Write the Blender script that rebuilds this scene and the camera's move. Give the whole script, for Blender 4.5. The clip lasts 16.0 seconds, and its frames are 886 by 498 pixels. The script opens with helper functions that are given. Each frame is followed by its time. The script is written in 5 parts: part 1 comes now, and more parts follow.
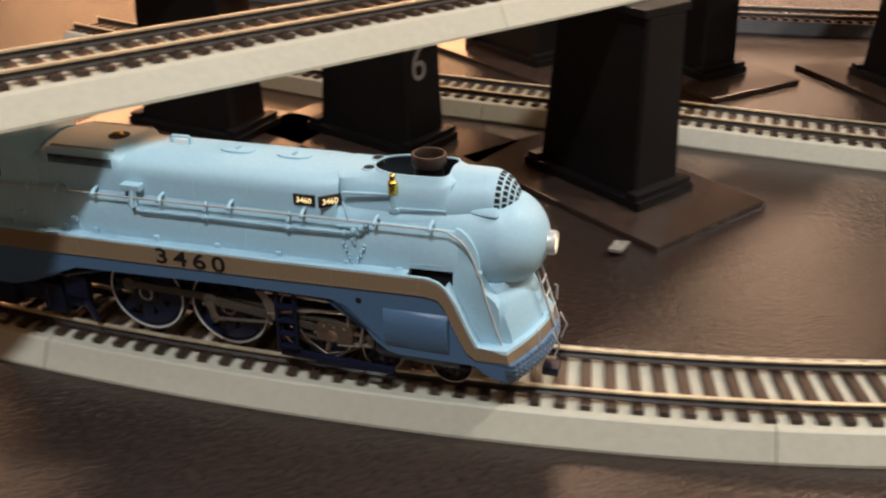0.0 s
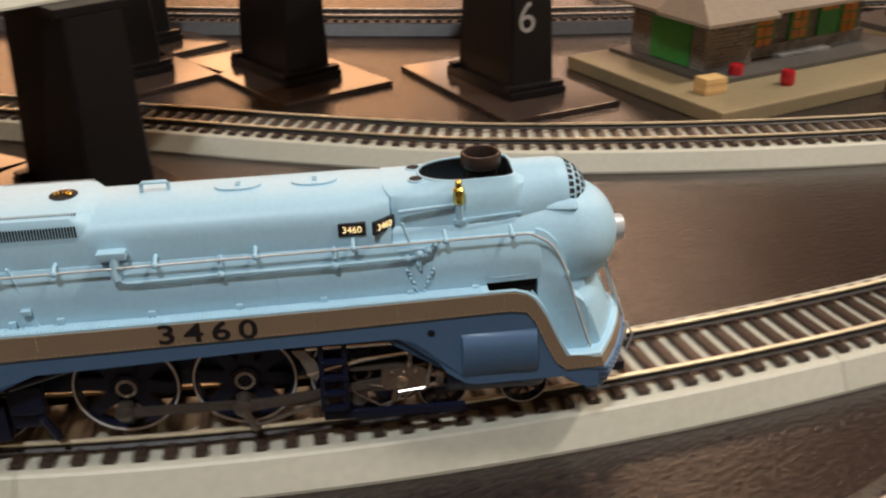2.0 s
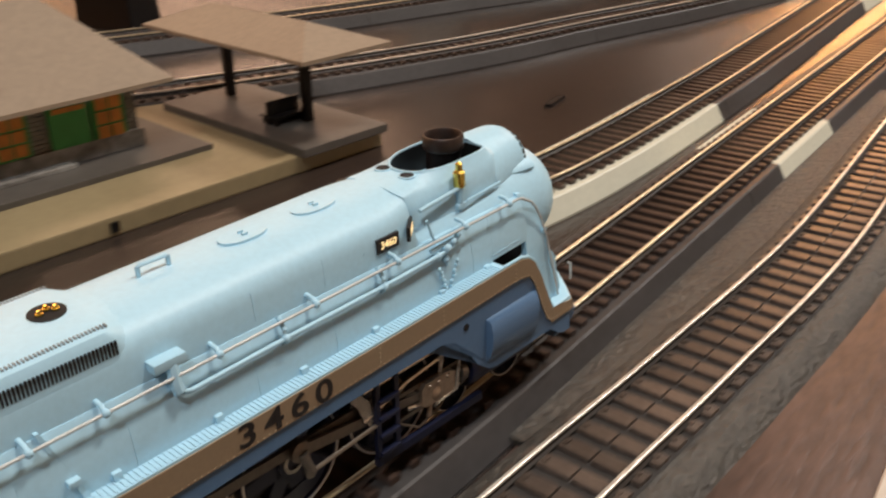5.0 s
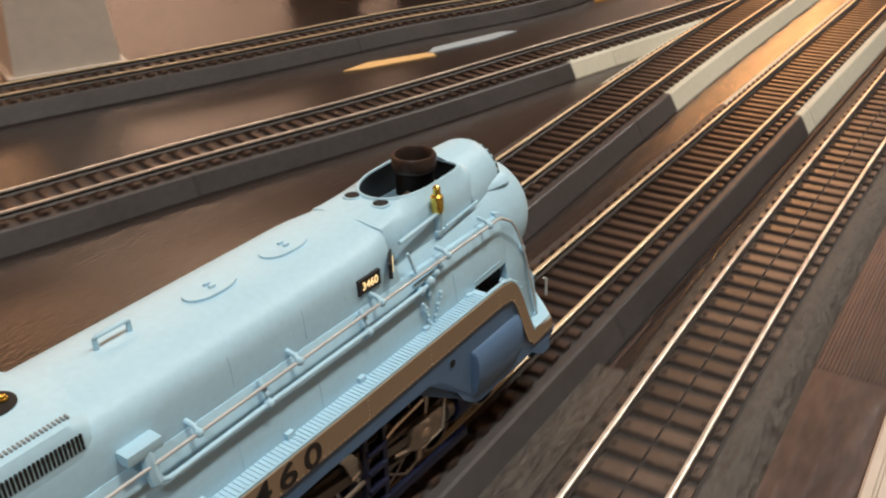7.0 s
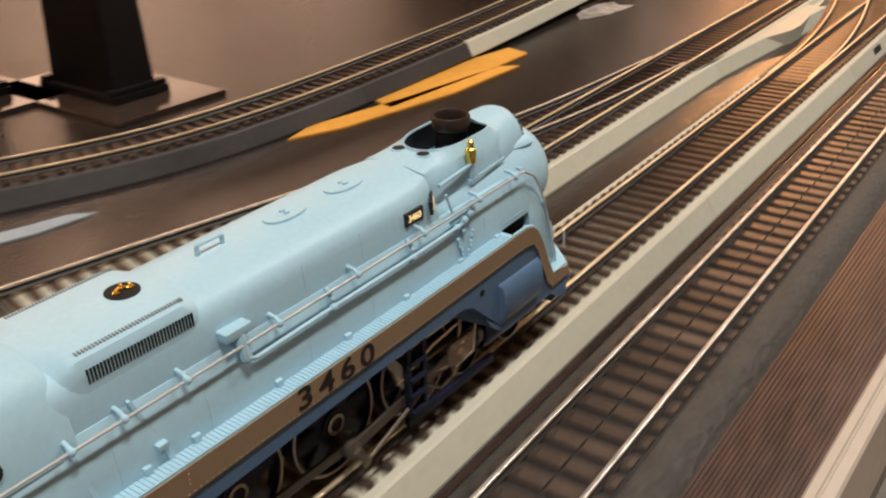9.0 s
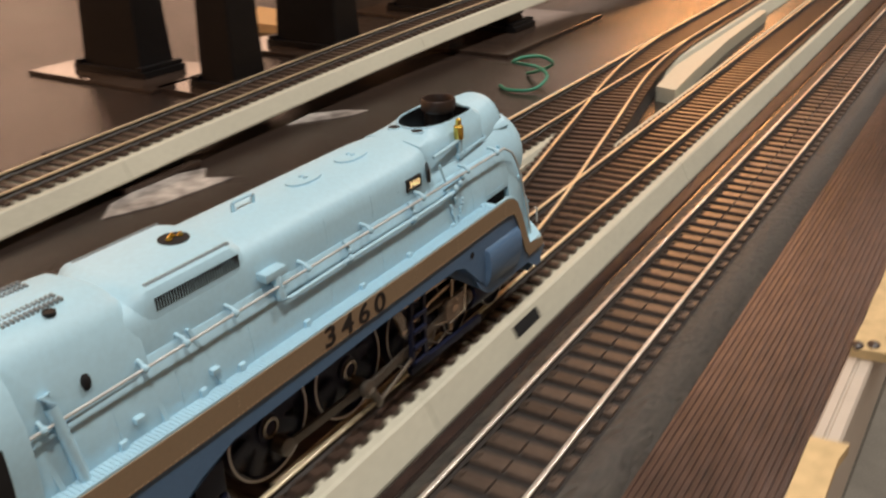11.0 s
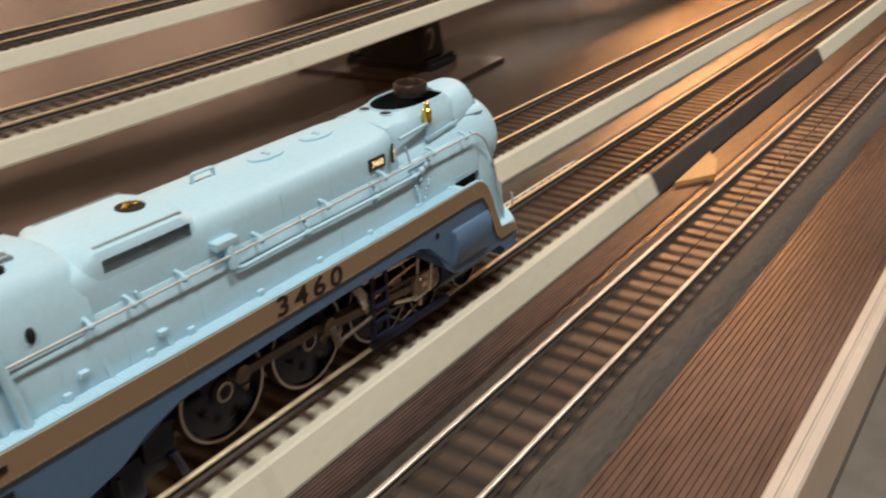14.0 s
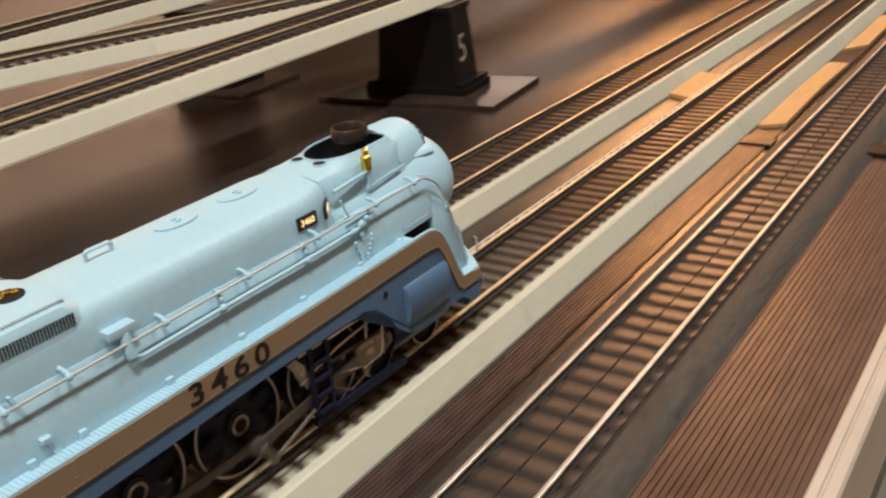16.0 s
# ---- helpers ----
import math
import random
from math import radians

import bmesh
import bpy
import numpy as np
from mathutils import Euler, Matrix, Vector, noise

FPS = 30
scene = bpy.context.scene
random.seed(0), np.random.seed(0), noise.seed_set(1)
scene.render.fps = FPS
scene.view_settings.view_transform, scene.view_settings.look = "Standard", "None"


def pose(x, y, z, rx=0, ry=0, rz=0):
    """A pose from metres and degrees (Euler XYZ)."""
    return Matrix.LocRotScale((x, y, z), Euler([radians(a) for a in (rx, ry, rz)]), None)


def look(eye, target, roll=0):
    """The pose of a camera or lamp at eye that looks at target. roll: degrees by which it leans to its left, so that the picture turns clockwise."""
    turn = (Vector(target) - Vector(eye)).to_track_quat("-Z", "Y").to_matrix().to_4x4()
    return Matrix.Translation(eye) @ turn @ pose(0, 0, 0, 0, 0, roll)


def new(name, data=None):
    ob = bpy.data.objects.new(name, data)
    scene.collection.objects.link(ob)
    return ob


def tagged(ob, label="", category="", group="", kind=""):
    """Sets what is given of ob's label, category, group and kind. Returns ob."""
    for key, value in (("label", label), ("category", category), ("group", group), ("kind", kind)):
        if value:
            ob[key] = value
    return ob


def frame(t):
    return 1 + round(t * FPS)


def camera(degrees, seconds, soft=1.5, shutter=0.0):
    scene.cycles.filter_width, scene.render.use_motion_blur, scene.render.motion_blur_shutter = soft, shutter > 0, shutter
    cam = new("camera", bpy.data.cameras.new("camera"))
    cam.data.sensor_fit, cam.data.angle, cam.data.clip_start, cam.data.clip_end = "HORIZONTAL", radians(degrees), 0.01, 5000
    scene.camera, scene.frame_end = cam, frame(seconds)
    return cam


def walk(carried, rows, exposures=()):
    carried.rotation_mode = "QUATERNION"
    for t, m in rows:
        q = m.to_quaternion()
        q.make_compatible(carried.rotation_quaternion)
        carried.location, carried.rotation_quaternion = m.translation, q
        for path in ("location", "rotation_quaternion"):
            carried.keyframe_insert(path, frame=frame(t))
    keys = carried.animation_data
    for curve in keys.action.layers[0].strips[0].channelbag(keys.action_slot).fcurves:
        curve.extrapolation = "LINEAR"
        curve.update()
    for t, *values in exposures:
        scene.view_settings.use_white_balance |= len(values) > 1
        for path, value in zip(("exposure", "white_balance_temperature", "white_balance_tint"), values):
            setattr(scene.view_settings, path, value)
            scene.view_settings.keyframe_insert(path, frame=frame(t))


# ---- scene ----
MM = 0.001

# ---- camera ----
cam = camera(50.3, 16.0, soft=2.2, shutter=0.45)
PATH = [
    (0.0, 0.9270, -0.0221, 0.1367, 62.50, -0.34, -28.78),
    (0.5, 0.9601, -0.0375, 0.1320, 62.79, -0.30, -30.91),
    (1.0, 0.9948, -0.0520, 0.1286, 63.07, -0.10, -32.57),
    (1.5, 1.0287, -0.0637, 0.1277, 63.04, 0.22, -34.42),
    (2.0, 1.0617, -0.0791, 0.1232, 63.73, 0.22, -36.82),
    (2.5, 1.0969, -0.0909, 0.1217, 64.27, 0.09, -39.46),
    (3.0, 1.1363, -0.1009, 0.1206, 64.81, -0.02, -42.78),
    (3.5, 1.1867, -0.1072, 0.1172, 64.80, 0.21, -46.01),
    (4.0, 1.2388, -0.1133, 0.1113, 64.86, 0.85, -47.96),
    (4.5, 1.2863, -0.1088, 0.1143, 64.41, 1.03, -50.69),
    (5.0, 1.3323, -0.1057, 0.1142, 64.88, 0.89, -54.25),
    (5.2, 1.3533, -0.1036, 0.1139, 65.07, 0.88, -55.79),
    (7.3, 1.6637, -0.0927, 0.1165, 63.33, 1.31, -56.75),
    (7.5, 1.6869, -0.0963, 0.1161, 63.35, 1.33, -56.62),
    (8.0, 1.7540, -0.1047, 0.1168, 63.54, 1.77, -55.73),
    (8.2, 1.7815, -0.1082, 0.1175, 63.55, 1.54, -55.08),
    (10.5, 2.1516, -0.1092, 0.1168, 65.91, 0.82, -57.62),
    (11.0, 2.2210, -0.1126, 0.1132, 66.18, 1.30, -59.56),
    (11.5, 2.3102, -0.1063, 0.1073, 66.18, 1.80, -60.86),
    (12.0, 2.4235, -0.1117, 0.1102, 65.25, 1.44, -58.65),
    (12.5, 2.5291, -0.1081, 0.1094, 65.09, 1.56, -58.42),
    (13.0, 2.6251, -0.1163, 0.1096, 65.17, 1.56, -57.28),
    (13.5, 2.7181, -0.1283, 0.1138, 64.88, 0.94, -55.89),
    (14.0, 2.8230, -0.1311, 0.1124, 65.89, 0.77, -56.71),
    (14.5, 2.9419, -0.1335, 0.1110, 66.47, 2.07, -57.29),
    (15.0, 3.0604, -0.1302, 0.1113, 66.03, 2.13, -57.56),
    (15.5, 3.1733, -0.1231, 0.1082, 67.03, 3.59, -58.02),
    (16.0, 3.2909, -0.1320, 0.1115, 66.73, 4.14, -56.50)
]
walk(cam, [(t, pose(*p)) for t, *p in PATH], exposures=[(0.0, 0.45), (1.5, 0.32), (4.0, 0.28), (5.2, 0.19), (7.5, 0.02), (10.3, -0.10), (12.0, -0.10), (14.0, 0.07), (16.0, 0.13)])

# ---- light ----
world = bpy.data.worlds.new("room_air")
world.use_nodes = True
world.node_tree.nodes["Background"].inputs[0].default_value = (0.95, 0.90, 0.84, 1)
world.node_tree.nodes["Background"].inputs[1].default_value = 0.025
scene.world = world


def area_lamp(x, y, z, sx, sy, watts, colour):
    la = bpy.data.lights.new("area_lamp_light", "AREA")
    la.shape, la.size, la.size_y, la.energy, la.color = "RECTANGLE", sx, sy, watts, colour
    ob = new("area_lamp_light", la)
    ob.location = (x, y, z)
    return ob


# white ceiling lamps over the layout
for lx, watts, tint in ((0.45, 14.5, (0.95, 0.97, 1.0)), (1.9, 16.5, (1.0, 0.88, 0.77)), (3.1, 15.5, (1.0, 0.95, 0.88)), (4.4, 14.5, (1.0, 0.95, 0.88))):
    area_lamp(lx, -0.42, 1.55, 0.30, 0.11, watts, tint)
# unseen warm fill lamps on the far side, added to tint the locomotive's top
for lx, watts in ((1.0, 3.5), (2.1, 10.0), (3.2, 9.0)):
    area_lamp(lx, 1.75, 1.5, 0.45, 0.3, watts, (1.0, 0.64, 0.42))
# warm lamps at the ends of the room
for eye, aim, watts in (((6.6, 1.0, 1.35), (3.0, 0.0, 0.0), 22.0), ((-0.6, 2.6, 1.1), (1.4, 0.3, 0.0), 7.0)):
    la = area_lamp(0, 0, 0, 0.5, 0.34, watts, (1.0, 0.44, 0.16))
    la.matrix_world = look(eye, aim)
# a row of lamps added out of view along the far wall, and one at the end wall: broad and dim, mirrored in the glossy
# table
for lx, watts, tint in ((0.2, 9.0, (1.0, 0.50, 0.24)), (1.75, 15.0, (1.0, 0.50, 0.24)), (3.3, 12.0, (1.0, 0.50, 0.24)), (4.85, 9.5, (1.0, 0.62, 0.42)), (6.4, 7.5, (1.0, 0.62, 0.42))):
    la = area_lamp(0, 0, 0, 1.4, 0.5, watts, tint)
    la.matrix_world = look((lx, 4.1, 1.1), (lx - 0.6, 0.0, 0.3))
la = area_lamp(0, 0, 0, 1.3, 0.5, 3.5, (1.0, 0.74, 0.60))
la.matrix_world = look((7.9, 2.1, 1.2), (3.0, 0.0, 0.0))


# ---- materials ----
def material(name, colour, rough=0.5, metal=0.0, vary=0.15, grain=200.0, bump=0.0, second=None, stretch=(1, 1, 1), spec=0.5,
             coat=0.0, big=18.0, piece=0.0):
    """Two scales of noise on the base colour, one of them also in the roughness, with fine relief. Sizes per metre."""
    m = bpy.data.materials.new(name)
    m.use_nodes = True
    nt = m.node_tree
    b = nt.nodes["Principled BSDF"]
    tc = nt.nodes.new("ShaderNodeTexCoord")
    mp = nt.nodes.new("ShaderNodeMapping")
    mp.inputs["Scale"].default_value = stretch
    nt.links.new(tc.outputs["Object"], mp.inputs["Vector"])
    fine = nt.nodes.new("ShaderNodeTexNoise")
    fine.inputs["Scale"].default_value, fine.inputs["Detail"].default_value = grain, 5
    wide = nt.nodes.new("ShaderNodeTexNoise")
    wide.inputs["Scale"].default_value, wide.inputs["Detail"].default_value = big, 3
    for n in (fine, wide):
        nt.links.new(mp.outputs["Vector"], n.inputs["Vector"])
    add = nt.nodes.new("ShaderNodeMath")
    add.operation = "MULTIPLY_ADD"
    nt.links.new(fine.outputs["Fac"], add.inputs[0])
    add.inputs[1].default_value = 0.5
    half = nt.nodes.new("ShaderNodeMath")
    half.operation = "MULTIPLY"
    half.inputs[1].default_value = 0.5
    nt.links.new(wide.outputs["Fac"], half.inputs[0])
    nt.links.new(half.outputs[0], add.inputs[2])
    ramp = nt.nodes.new("ShaderNodeValToRGB")
    dark = second or tuple(c * (1 - vary) for c in colour)
    light = colour if second else tuple(min(1, c * (1 + vary * 0.6)) for c in colour)
    ramp.color_ramp.elements[0].position, ramp.color_ramp.elements[0].color = 0.36, (*dark, 1)
    ramp.color_ramp.elements[1].position, ramp.color_ramp.elements[1].color = 0.64, (*light, 1)
    nt.links.new(add.outputs[0], ramp.inputs["Fac"])
    out = ramp.outputs["Color"]
    if piece:
        info = nt.nodes.new("ShaderNodeObjectInfo")
        hsv = nt.nodes.new("ShaderNodeHueSaturation")
        mr = nt.nodes.new("ShaderNodeMapRange")
        mr.inputs[3].default_value, mr.inputs[4].default_value = 1 - piece, 1 + piece
        nt.links.new(info.outputs["Random"], mr.inputs[0])
        nt.links.new(mr.outputs[0], hsv.inputs["Value"])
        nt.links.new(out, hsv.inputs["Color"])
        out = hsv.outputs["Color"]
    nt.links.new(out, b.inputs["Base Color"])
    b.inputs["Metallic"].default_value = metal
    b.inputs["Specular IOR Level"].default_value = spec
    b.inputs["Coat Weight"].default_value = coat
    rr = nt.nodes.new("ShaderNodeMapRange")
    rr.inputs[3].default_value, rr.inputs[4].default_value = max(0.02, rough - 0.12), min(1, rough + 0.12)
    nt.links.new(wide.outputs["Fac"], rr.inputs[0])
    nt.links.new(rr.outputs[0], b.inputs["Roughness"])
    if bump:
        bp = nt.nodes.new("ShaderNodeBump")
        bp.inputs["Strength"].default_value, bp.inputs["Distance"].default_value = bump, 0.0004
        nt.links.new(fine.outputs["Fac"], bp.inputs["Height"])
        nt.links.new(bp.outputs["Normal"], b.inputs["Normal"])
    return m


def glow(name, colour, strength):
    m = bpy.data.materials.new(name)
    m.use_nodes = True
    b = m.node_tree.nodes["Principled BSDF"]
    b.inputs["Base Color"].default_value = (*colour, 1)
    b.inputs["Emission Color"].default_value = (*colour, 1)
    b.inputs["Emission Strength"].default_value = strength
    return m


PALE_BLUE = material("pale_blue_paint", (0.41, 0.65, 0.785), 0.46, vary=0.06, grain=900, bump=0.04)
MID_BLUE = material("mid_blue_paint", (0.088, 0.170, 0.295), 0.38, vary=0.07, grain=900, bump=0.02)
NAVY = material("navy_plastic", (0.008, 0.011, 0.031), 0.35, vary=0.2, grain=700)
BRONZE = material("bronze_brown_band", (0.275, 0.200, 0.125), 0.42, vary=0.08, grain=1200)
GOLD_LINE = material("gold_rivet_paint", (0.46, 0.36, 0.23), 0.4)
# grey put on raised bars for the shade inside the roof vent slots
VENT_GREY = material("grey_blue_vent_shade", (0.20, 0.235, 0.25), 0.6)
BLACK_PAINT = material("black_lettering", (0.012, 0.010, 0.010), 0.5)
BLACK_PLASTIC = material("black_plastic", (0.006, 0.0055, 0.006), 0.42, vary=0.3, grain=300, spec=0.28)
STACK_BLACK = material("sooty_brown_black", (0.030, 0.018, 0.014), 0.4, vary=0.3, grain=900)
BRASS = material("polished_brass", (0.80, 0.56, 0.12), 0.25, metal=1.0, vary=0.1, grain=800)
COPPERY = material("copper_tinted_steel", (0.42, 0.34, 0.26), 0.26, metal=0.9, vary=0.25, grain=900, bump=0.3)
STEEL = material("nickel_steel", (0.60, 0.56, 0.49), 0.24, metal=0.85, vary=0.15, grain=900)
DULL_STEEL = material("dull_steel_rod", (0.20, 0.175, 0.145), 0.36, metal=0.75, vary=0.2, grain=900)
WIRE = material("bronze_wire", (0.54, 0.56, 0.55), 0.36, metal=0.2)
WHITE_RIM = material("white_tyre_paint", (0.58, 0.58, 0.57), 0.45, vary=0.06)
LAMP_GLASS = glow("warm_headlight_glass", (1.0, 0.80, 0.50), 1.2)
LIT_DIGIT = glow("lit_number_digit", (1.0, 0.74, 0.36), 0.85)
BED_GREY = material("light_grey_roadbed_plastic", (0.55, 0.54, 0.44), 0.5, vary=0.09, grain=500, bump=0.05, big=9, piece=0.05)
BED_DARK = material("charcoal_roadbed_plastic", (0.050, 0.047, 0.047), 0.44, vary=0.25, spec=0.4, grain=400, bump=0.1, piece=0.1)
SLEEPER = material("dark_brown_sleeper_plastic", (0.050, 0.031, 0.023), 0.36, vary=0.3, grain=900, bump=0.2, piece=0.25)
RAIL_BRASS = material("nickel_silver_rail", (0.86, 0.74, 0.52), 0.38, metal=0.6, vary=0.25, grain=250, stretch=(0.3, 1, 1))
RAIL_STEEL = material("worn_steel_rail", (0.80, 0.74, 0.65), 0.38, metal=0.6, vary=0.35, grain=300)
RAIL_WEB = material("dark_rail_web", (0.022, 0.017, 0.014), 0.5, vary=0.3, grain=500)
SLEEPER_OLD = material("weathered_brown_sleeper", (0.084, 0.060, 0.046), 0.36, vary=0.35, grain=700, bump=0.3, piece=0.3)
GAP_DARK = material("dark_brown_gap", (0.022, 0.018, 0.016), 0.6, vary=0.3, grain=600, bump=0.3)
CORK = material("grey_brown_cork_bed", (0.066, 0.060, 0.050), 0.5, second=(0.016, 0.014, 0.012), grain=650, big=240, bump=2.2)
TABLE = material("dark_stained_table", (0.043, 0.028, 0.022), 0.20, second=(0.010, 0.010, 0.010), grain=640, big=6.0, bump=0.8, spec=0.52, stretch=(0.55, 1.3, 1))
BOARD = material("ribbed_red_brown_board", (0.104, 0.062, 0.050), 0.36, second=(0.030, 0.019, 0.016), grain=420, big=26, bump=0.45, stretch=(0.30, 1, 1))
TRIM_WHITE = material("cream_edge_trim", (0.50, 0.44, 0.37), 0.5, vary=0.1)
FLOOR_GREY = material("grey_carpet", (0.28, 0.255, 0.215), 0.95, vary=0.2, grain=400)
WALL_PAINT = material("beige_wall_paint", (0.55, 0.47, 0.38), 0.9, vary=0.05)
STONE = material("grey_station_stone", (0.23, 0.21, 0.18), 0.7, vary=0.4, grain=500, bump=0.4)
ROOF_TAN = material("tan_station_roof", (0.275, 0.208, 0.145), 0.7, vary=0.15, grain=400, bump=0.3)
PLATFORM = material("olive_tan_platform", (0.27, 0.215, 0.12), 0.5, vary=0.12, grain=250)
GREEN = material("bright_green_door", (0.035, 0.24, 0.045), 0.45, vary=0.15, grain=300)
AMBER = material("amber_window", (0.55, 0.20, 0.02), 0.35, vary=0.3, grain=300)
RED = material("red_plastic", (0.45, 0.012, 0.02), 0.35)
CREAM = material("cream_crate", (0.72, 0.47, 0.20), 0.5)
DARK_BASE = material("dark_station_base", (0.085, 0.076, 0.066), 0.5, vary=0.2)
PAPER = material("white_paper", (0.55, 0.51, 0.47), 0.6, second=(0.10, 0.09, 0.085), grain=160, big=45)
PAPER_BLUE = material("pale_blue_card", (0.33, 0.40, 0.45), 0.6)
FOAM = material("torn_cream_foam", (0.62, 0.46, 0.24), 0.8, vary=0.2, grain=240, bump=0.5, big=60)
CARD = material("yellow_card", (0.75, 0.36, 0.05), 0.6)
BALSA = material("balsa_wood", (0.60, 0.34, 0.14), 0.6, vary=0.15, grain=500, stretch=(0.1, 1, 1))
GREEN_WIRE = material("green_insulated_wire", (0.03, 0.22, 0.14), 0.4)
TURQUOISE = material("turquoise_plastic", (0.10, 0.42, 0.46), 0.4)
CHALK = material("chalk_number", (0.32, 0.30, 0.27), 0.8)
# near-black colour stands in for the shade inside slots, wells and openings
DARK_HOLE = material("dark_opening", (0.004, 0.004, 0.005), 0.8)


# ---- mesh helpers, in millimetres ----
def part(name, bm, mat, parent=None, label="", smooth=0.0, flex=None):
    """Links a bmesh (mm) as one mesh object under a thing or a part. smooth: the angle up to which edges are shaded round."""
    if flex is not None:
        # the locomotive narrows in plan towards its prow, below the round nose
        for v in bm.verts:
            v.co.y *= 1.0 - 0.03 * min(max((v.co.x - 25.0) / 12.0, 0.0), 1.0) * min(max((33.0 - v.co.z) / 7.0, 0.0), 1.0)
        bm.transform(flex)
    bm.transform(Matrix.Scale(MM, 4))
    bmesh.ops.recalc_face_normals(bm, faces=bm.faces)
    if smooth:
        for f in bm.faces:
            f.smooth = True
        for e in bm.edges:
            e.smooth = e.is_manifold and e.calc_face_angle(0) < radians(smooth)
    me = bpy.data.meshes.new(name)
    bm.to_mesh(me)
    bm.free()
    me.materials.append(mat)
    ob = new(name, me)
    ob.parent = parent
    if label:
        tagged(ob, label)
    return ob


def thing(name, label, category, group="", kind="", x=0.0, y=0.0, z=0.0, turn=0.0):
    ob = new(name)
    ob.matrix_basis = pose(x * MM, y * MM, z * MM, 0, 0, turn)
    return tagged(ob, label, category, group, kind)


def box(bm, x0, x1, y0, y1, z0, z1, bevel=0.0, m=None):
    vs = [bm.verts.new((x, y, z)) for x in (x0, x1) for y in (y0, y1) for z in (z0, z1)]
    fs = [bm.faces.new([vs[i] for i in q]) for q in ((0, 1, 3, 2), (4, 6, 7, 5), (0, 4, 5, 1), (2, 3, 7, 6), (0, 2, 6, 4), (1, 5, 7, 3))]
    if bevel:
        es = list({e for f in fs for e in f.edges})
        r = bmesh.ops.bevel(bm, geom=es, offset=bevel, segments=2, affect="EDGES", profile=0.7)
        vs = list({v for f in r["faces"] for v in f.verts} | {v for v in vs if v.is_valid})
    if m is not None:
        bmesh.ops.transform(bm, matrix=m, verts=[v for v in vs if v.is_valid])
    return bm


def prism(bm, outline, y0, y1, axis="y"):
    """An outline of (a, b) pushed from y0 to y1 along an axis: 'y' takes (x, z), 'z' takes (x, y), 'x' takes (y, z)."""
    def at(a, b, c):
        return {"y": (a, c, b), "z": (a, b, c), "x": (c, a, b)}[axis]
    lo = [bm.verts.new(at(a, b, y0)) for a, b in outline]
    hi = [bm.verts.new(at(a, b, y1)) for a, b in outline]
    n = len(outline)
    for k in range(n):
        bm.faces.new((lo[k], lo[(k + 1) % n], hi[(k + 1) % n], hi[k]))
    bmesh.ops.triangulate(bm, faces=[bm.faces.new(lo[::-1]), bm.faces.new(hi)])
    return bm


def loft(bm, rings, closed=True, caps=True):
    rows = [[bm.verts.new(p) for p in ring] for ring in rings]
    n = len(rows[0])
    for a, b in zip(rows, rows[1:]):
        for k in range(n if closed else n - 1):
            bm.faces.new((a[k], a[(k + 1) % n], b[(k + 1) % n], b[k]))
    if caps and closed:
        bm.faces.new(rows[0][::-1])
        bm.faces.new(rows[-1])
    return bm


def tube(bm, pts, r, n=8, taper=None):
    pts = [Vector(p) for p in pts]
    rings = []
    for k, p in enumerate(pts):
        d = (pts[min(k + 1, len(pts) - 1)] - pts[max(k - 1, 0)]).normalized()
        side = d.cross(Vector((0, 0, 1)) if abs(d.z) < 0.95 else Vector((0, 1, 0))).normalized()
        up = side.cross(d)
        rr = r if taper is None else r + (taper - r) * k / (len(pts) - 1)
        rings.append([p + rr * (math.cos(q) * side + math.sin(q) * up) for q in (2 * math.pi * j / n for j in range(n))])
    return loft(bm, rings)


def lathe(bm, profile, axis_point, axis="y", n=24):
    """Turns (radius, along) pairs round an axis through a point. A profile that ends off the axis at both ends closes into a ring."""
    rings = []
    for rad, al in profile:
        ring = []
        for j in range(n):
            q = 2 * math.pi * j / n
            c, s = rad * math.cos(q), rad * math.sin(q)
            ring.append(Vector(axis_point) + Vector({"y": (c, al, s), "z": (c, s, al), "x": (al, c, s)}[axis]))
        rings.append(ring)
    ring_shaped = min(profile[0][0], profile[-1][0]) > 0.6 * max(r for r, _ in profile)
    return loft(bm, rings + rings[:1] if ring_shaped else rings, caps=not ring_shaped)


def ball(bm, c, r, n=12, squash=(1, 1, 1)):
    m = Matrix.Translation(c) @ Matrix.Diagonal((*squash, 1))
    bmesh.ops.create_uvsphere(bm, u_segments=n, v_segments=max(6, n // 2), radius=r, matrix=m)
    return bm


def spline(ctrl, step):
    """Catmull-Rom through the control points, sampled about every step mm."""
    c = [Vector(p) for p in ctrl]
    c = [2 * c[0] - c[1]] + c + [2 * c[-1] - c[-2]]
    out = []
    for k in range(1, len(c) - 2):
        p0, p1, p2, p3 = c[k - 1:k + 3]
        n = max(1, int((p2 - p1).length / step))
        for j in range(n):
            t = j / n
            out.append(0.5 * (2 * p1 + (p2 - p0) * t + (2 * p0 - 5 * p1 + 4 * p2 - p3) * t * t + (3 * p1 - p0 - 3 * p2 + p3) * t ** 3))
    return out + [c[-2]]


# ---- the line of the locomotive's track ----
BEND = (0.712, 1.063, 1.553, 1.408, 0.967, 1.195, 1.747, 1.873, 1.363, 1.2, 1.2, 1.2, 1.2, 1.2)  # curvature per metre, every 60 mm back from the straight
STRAIGHT_FROM = 1500.0


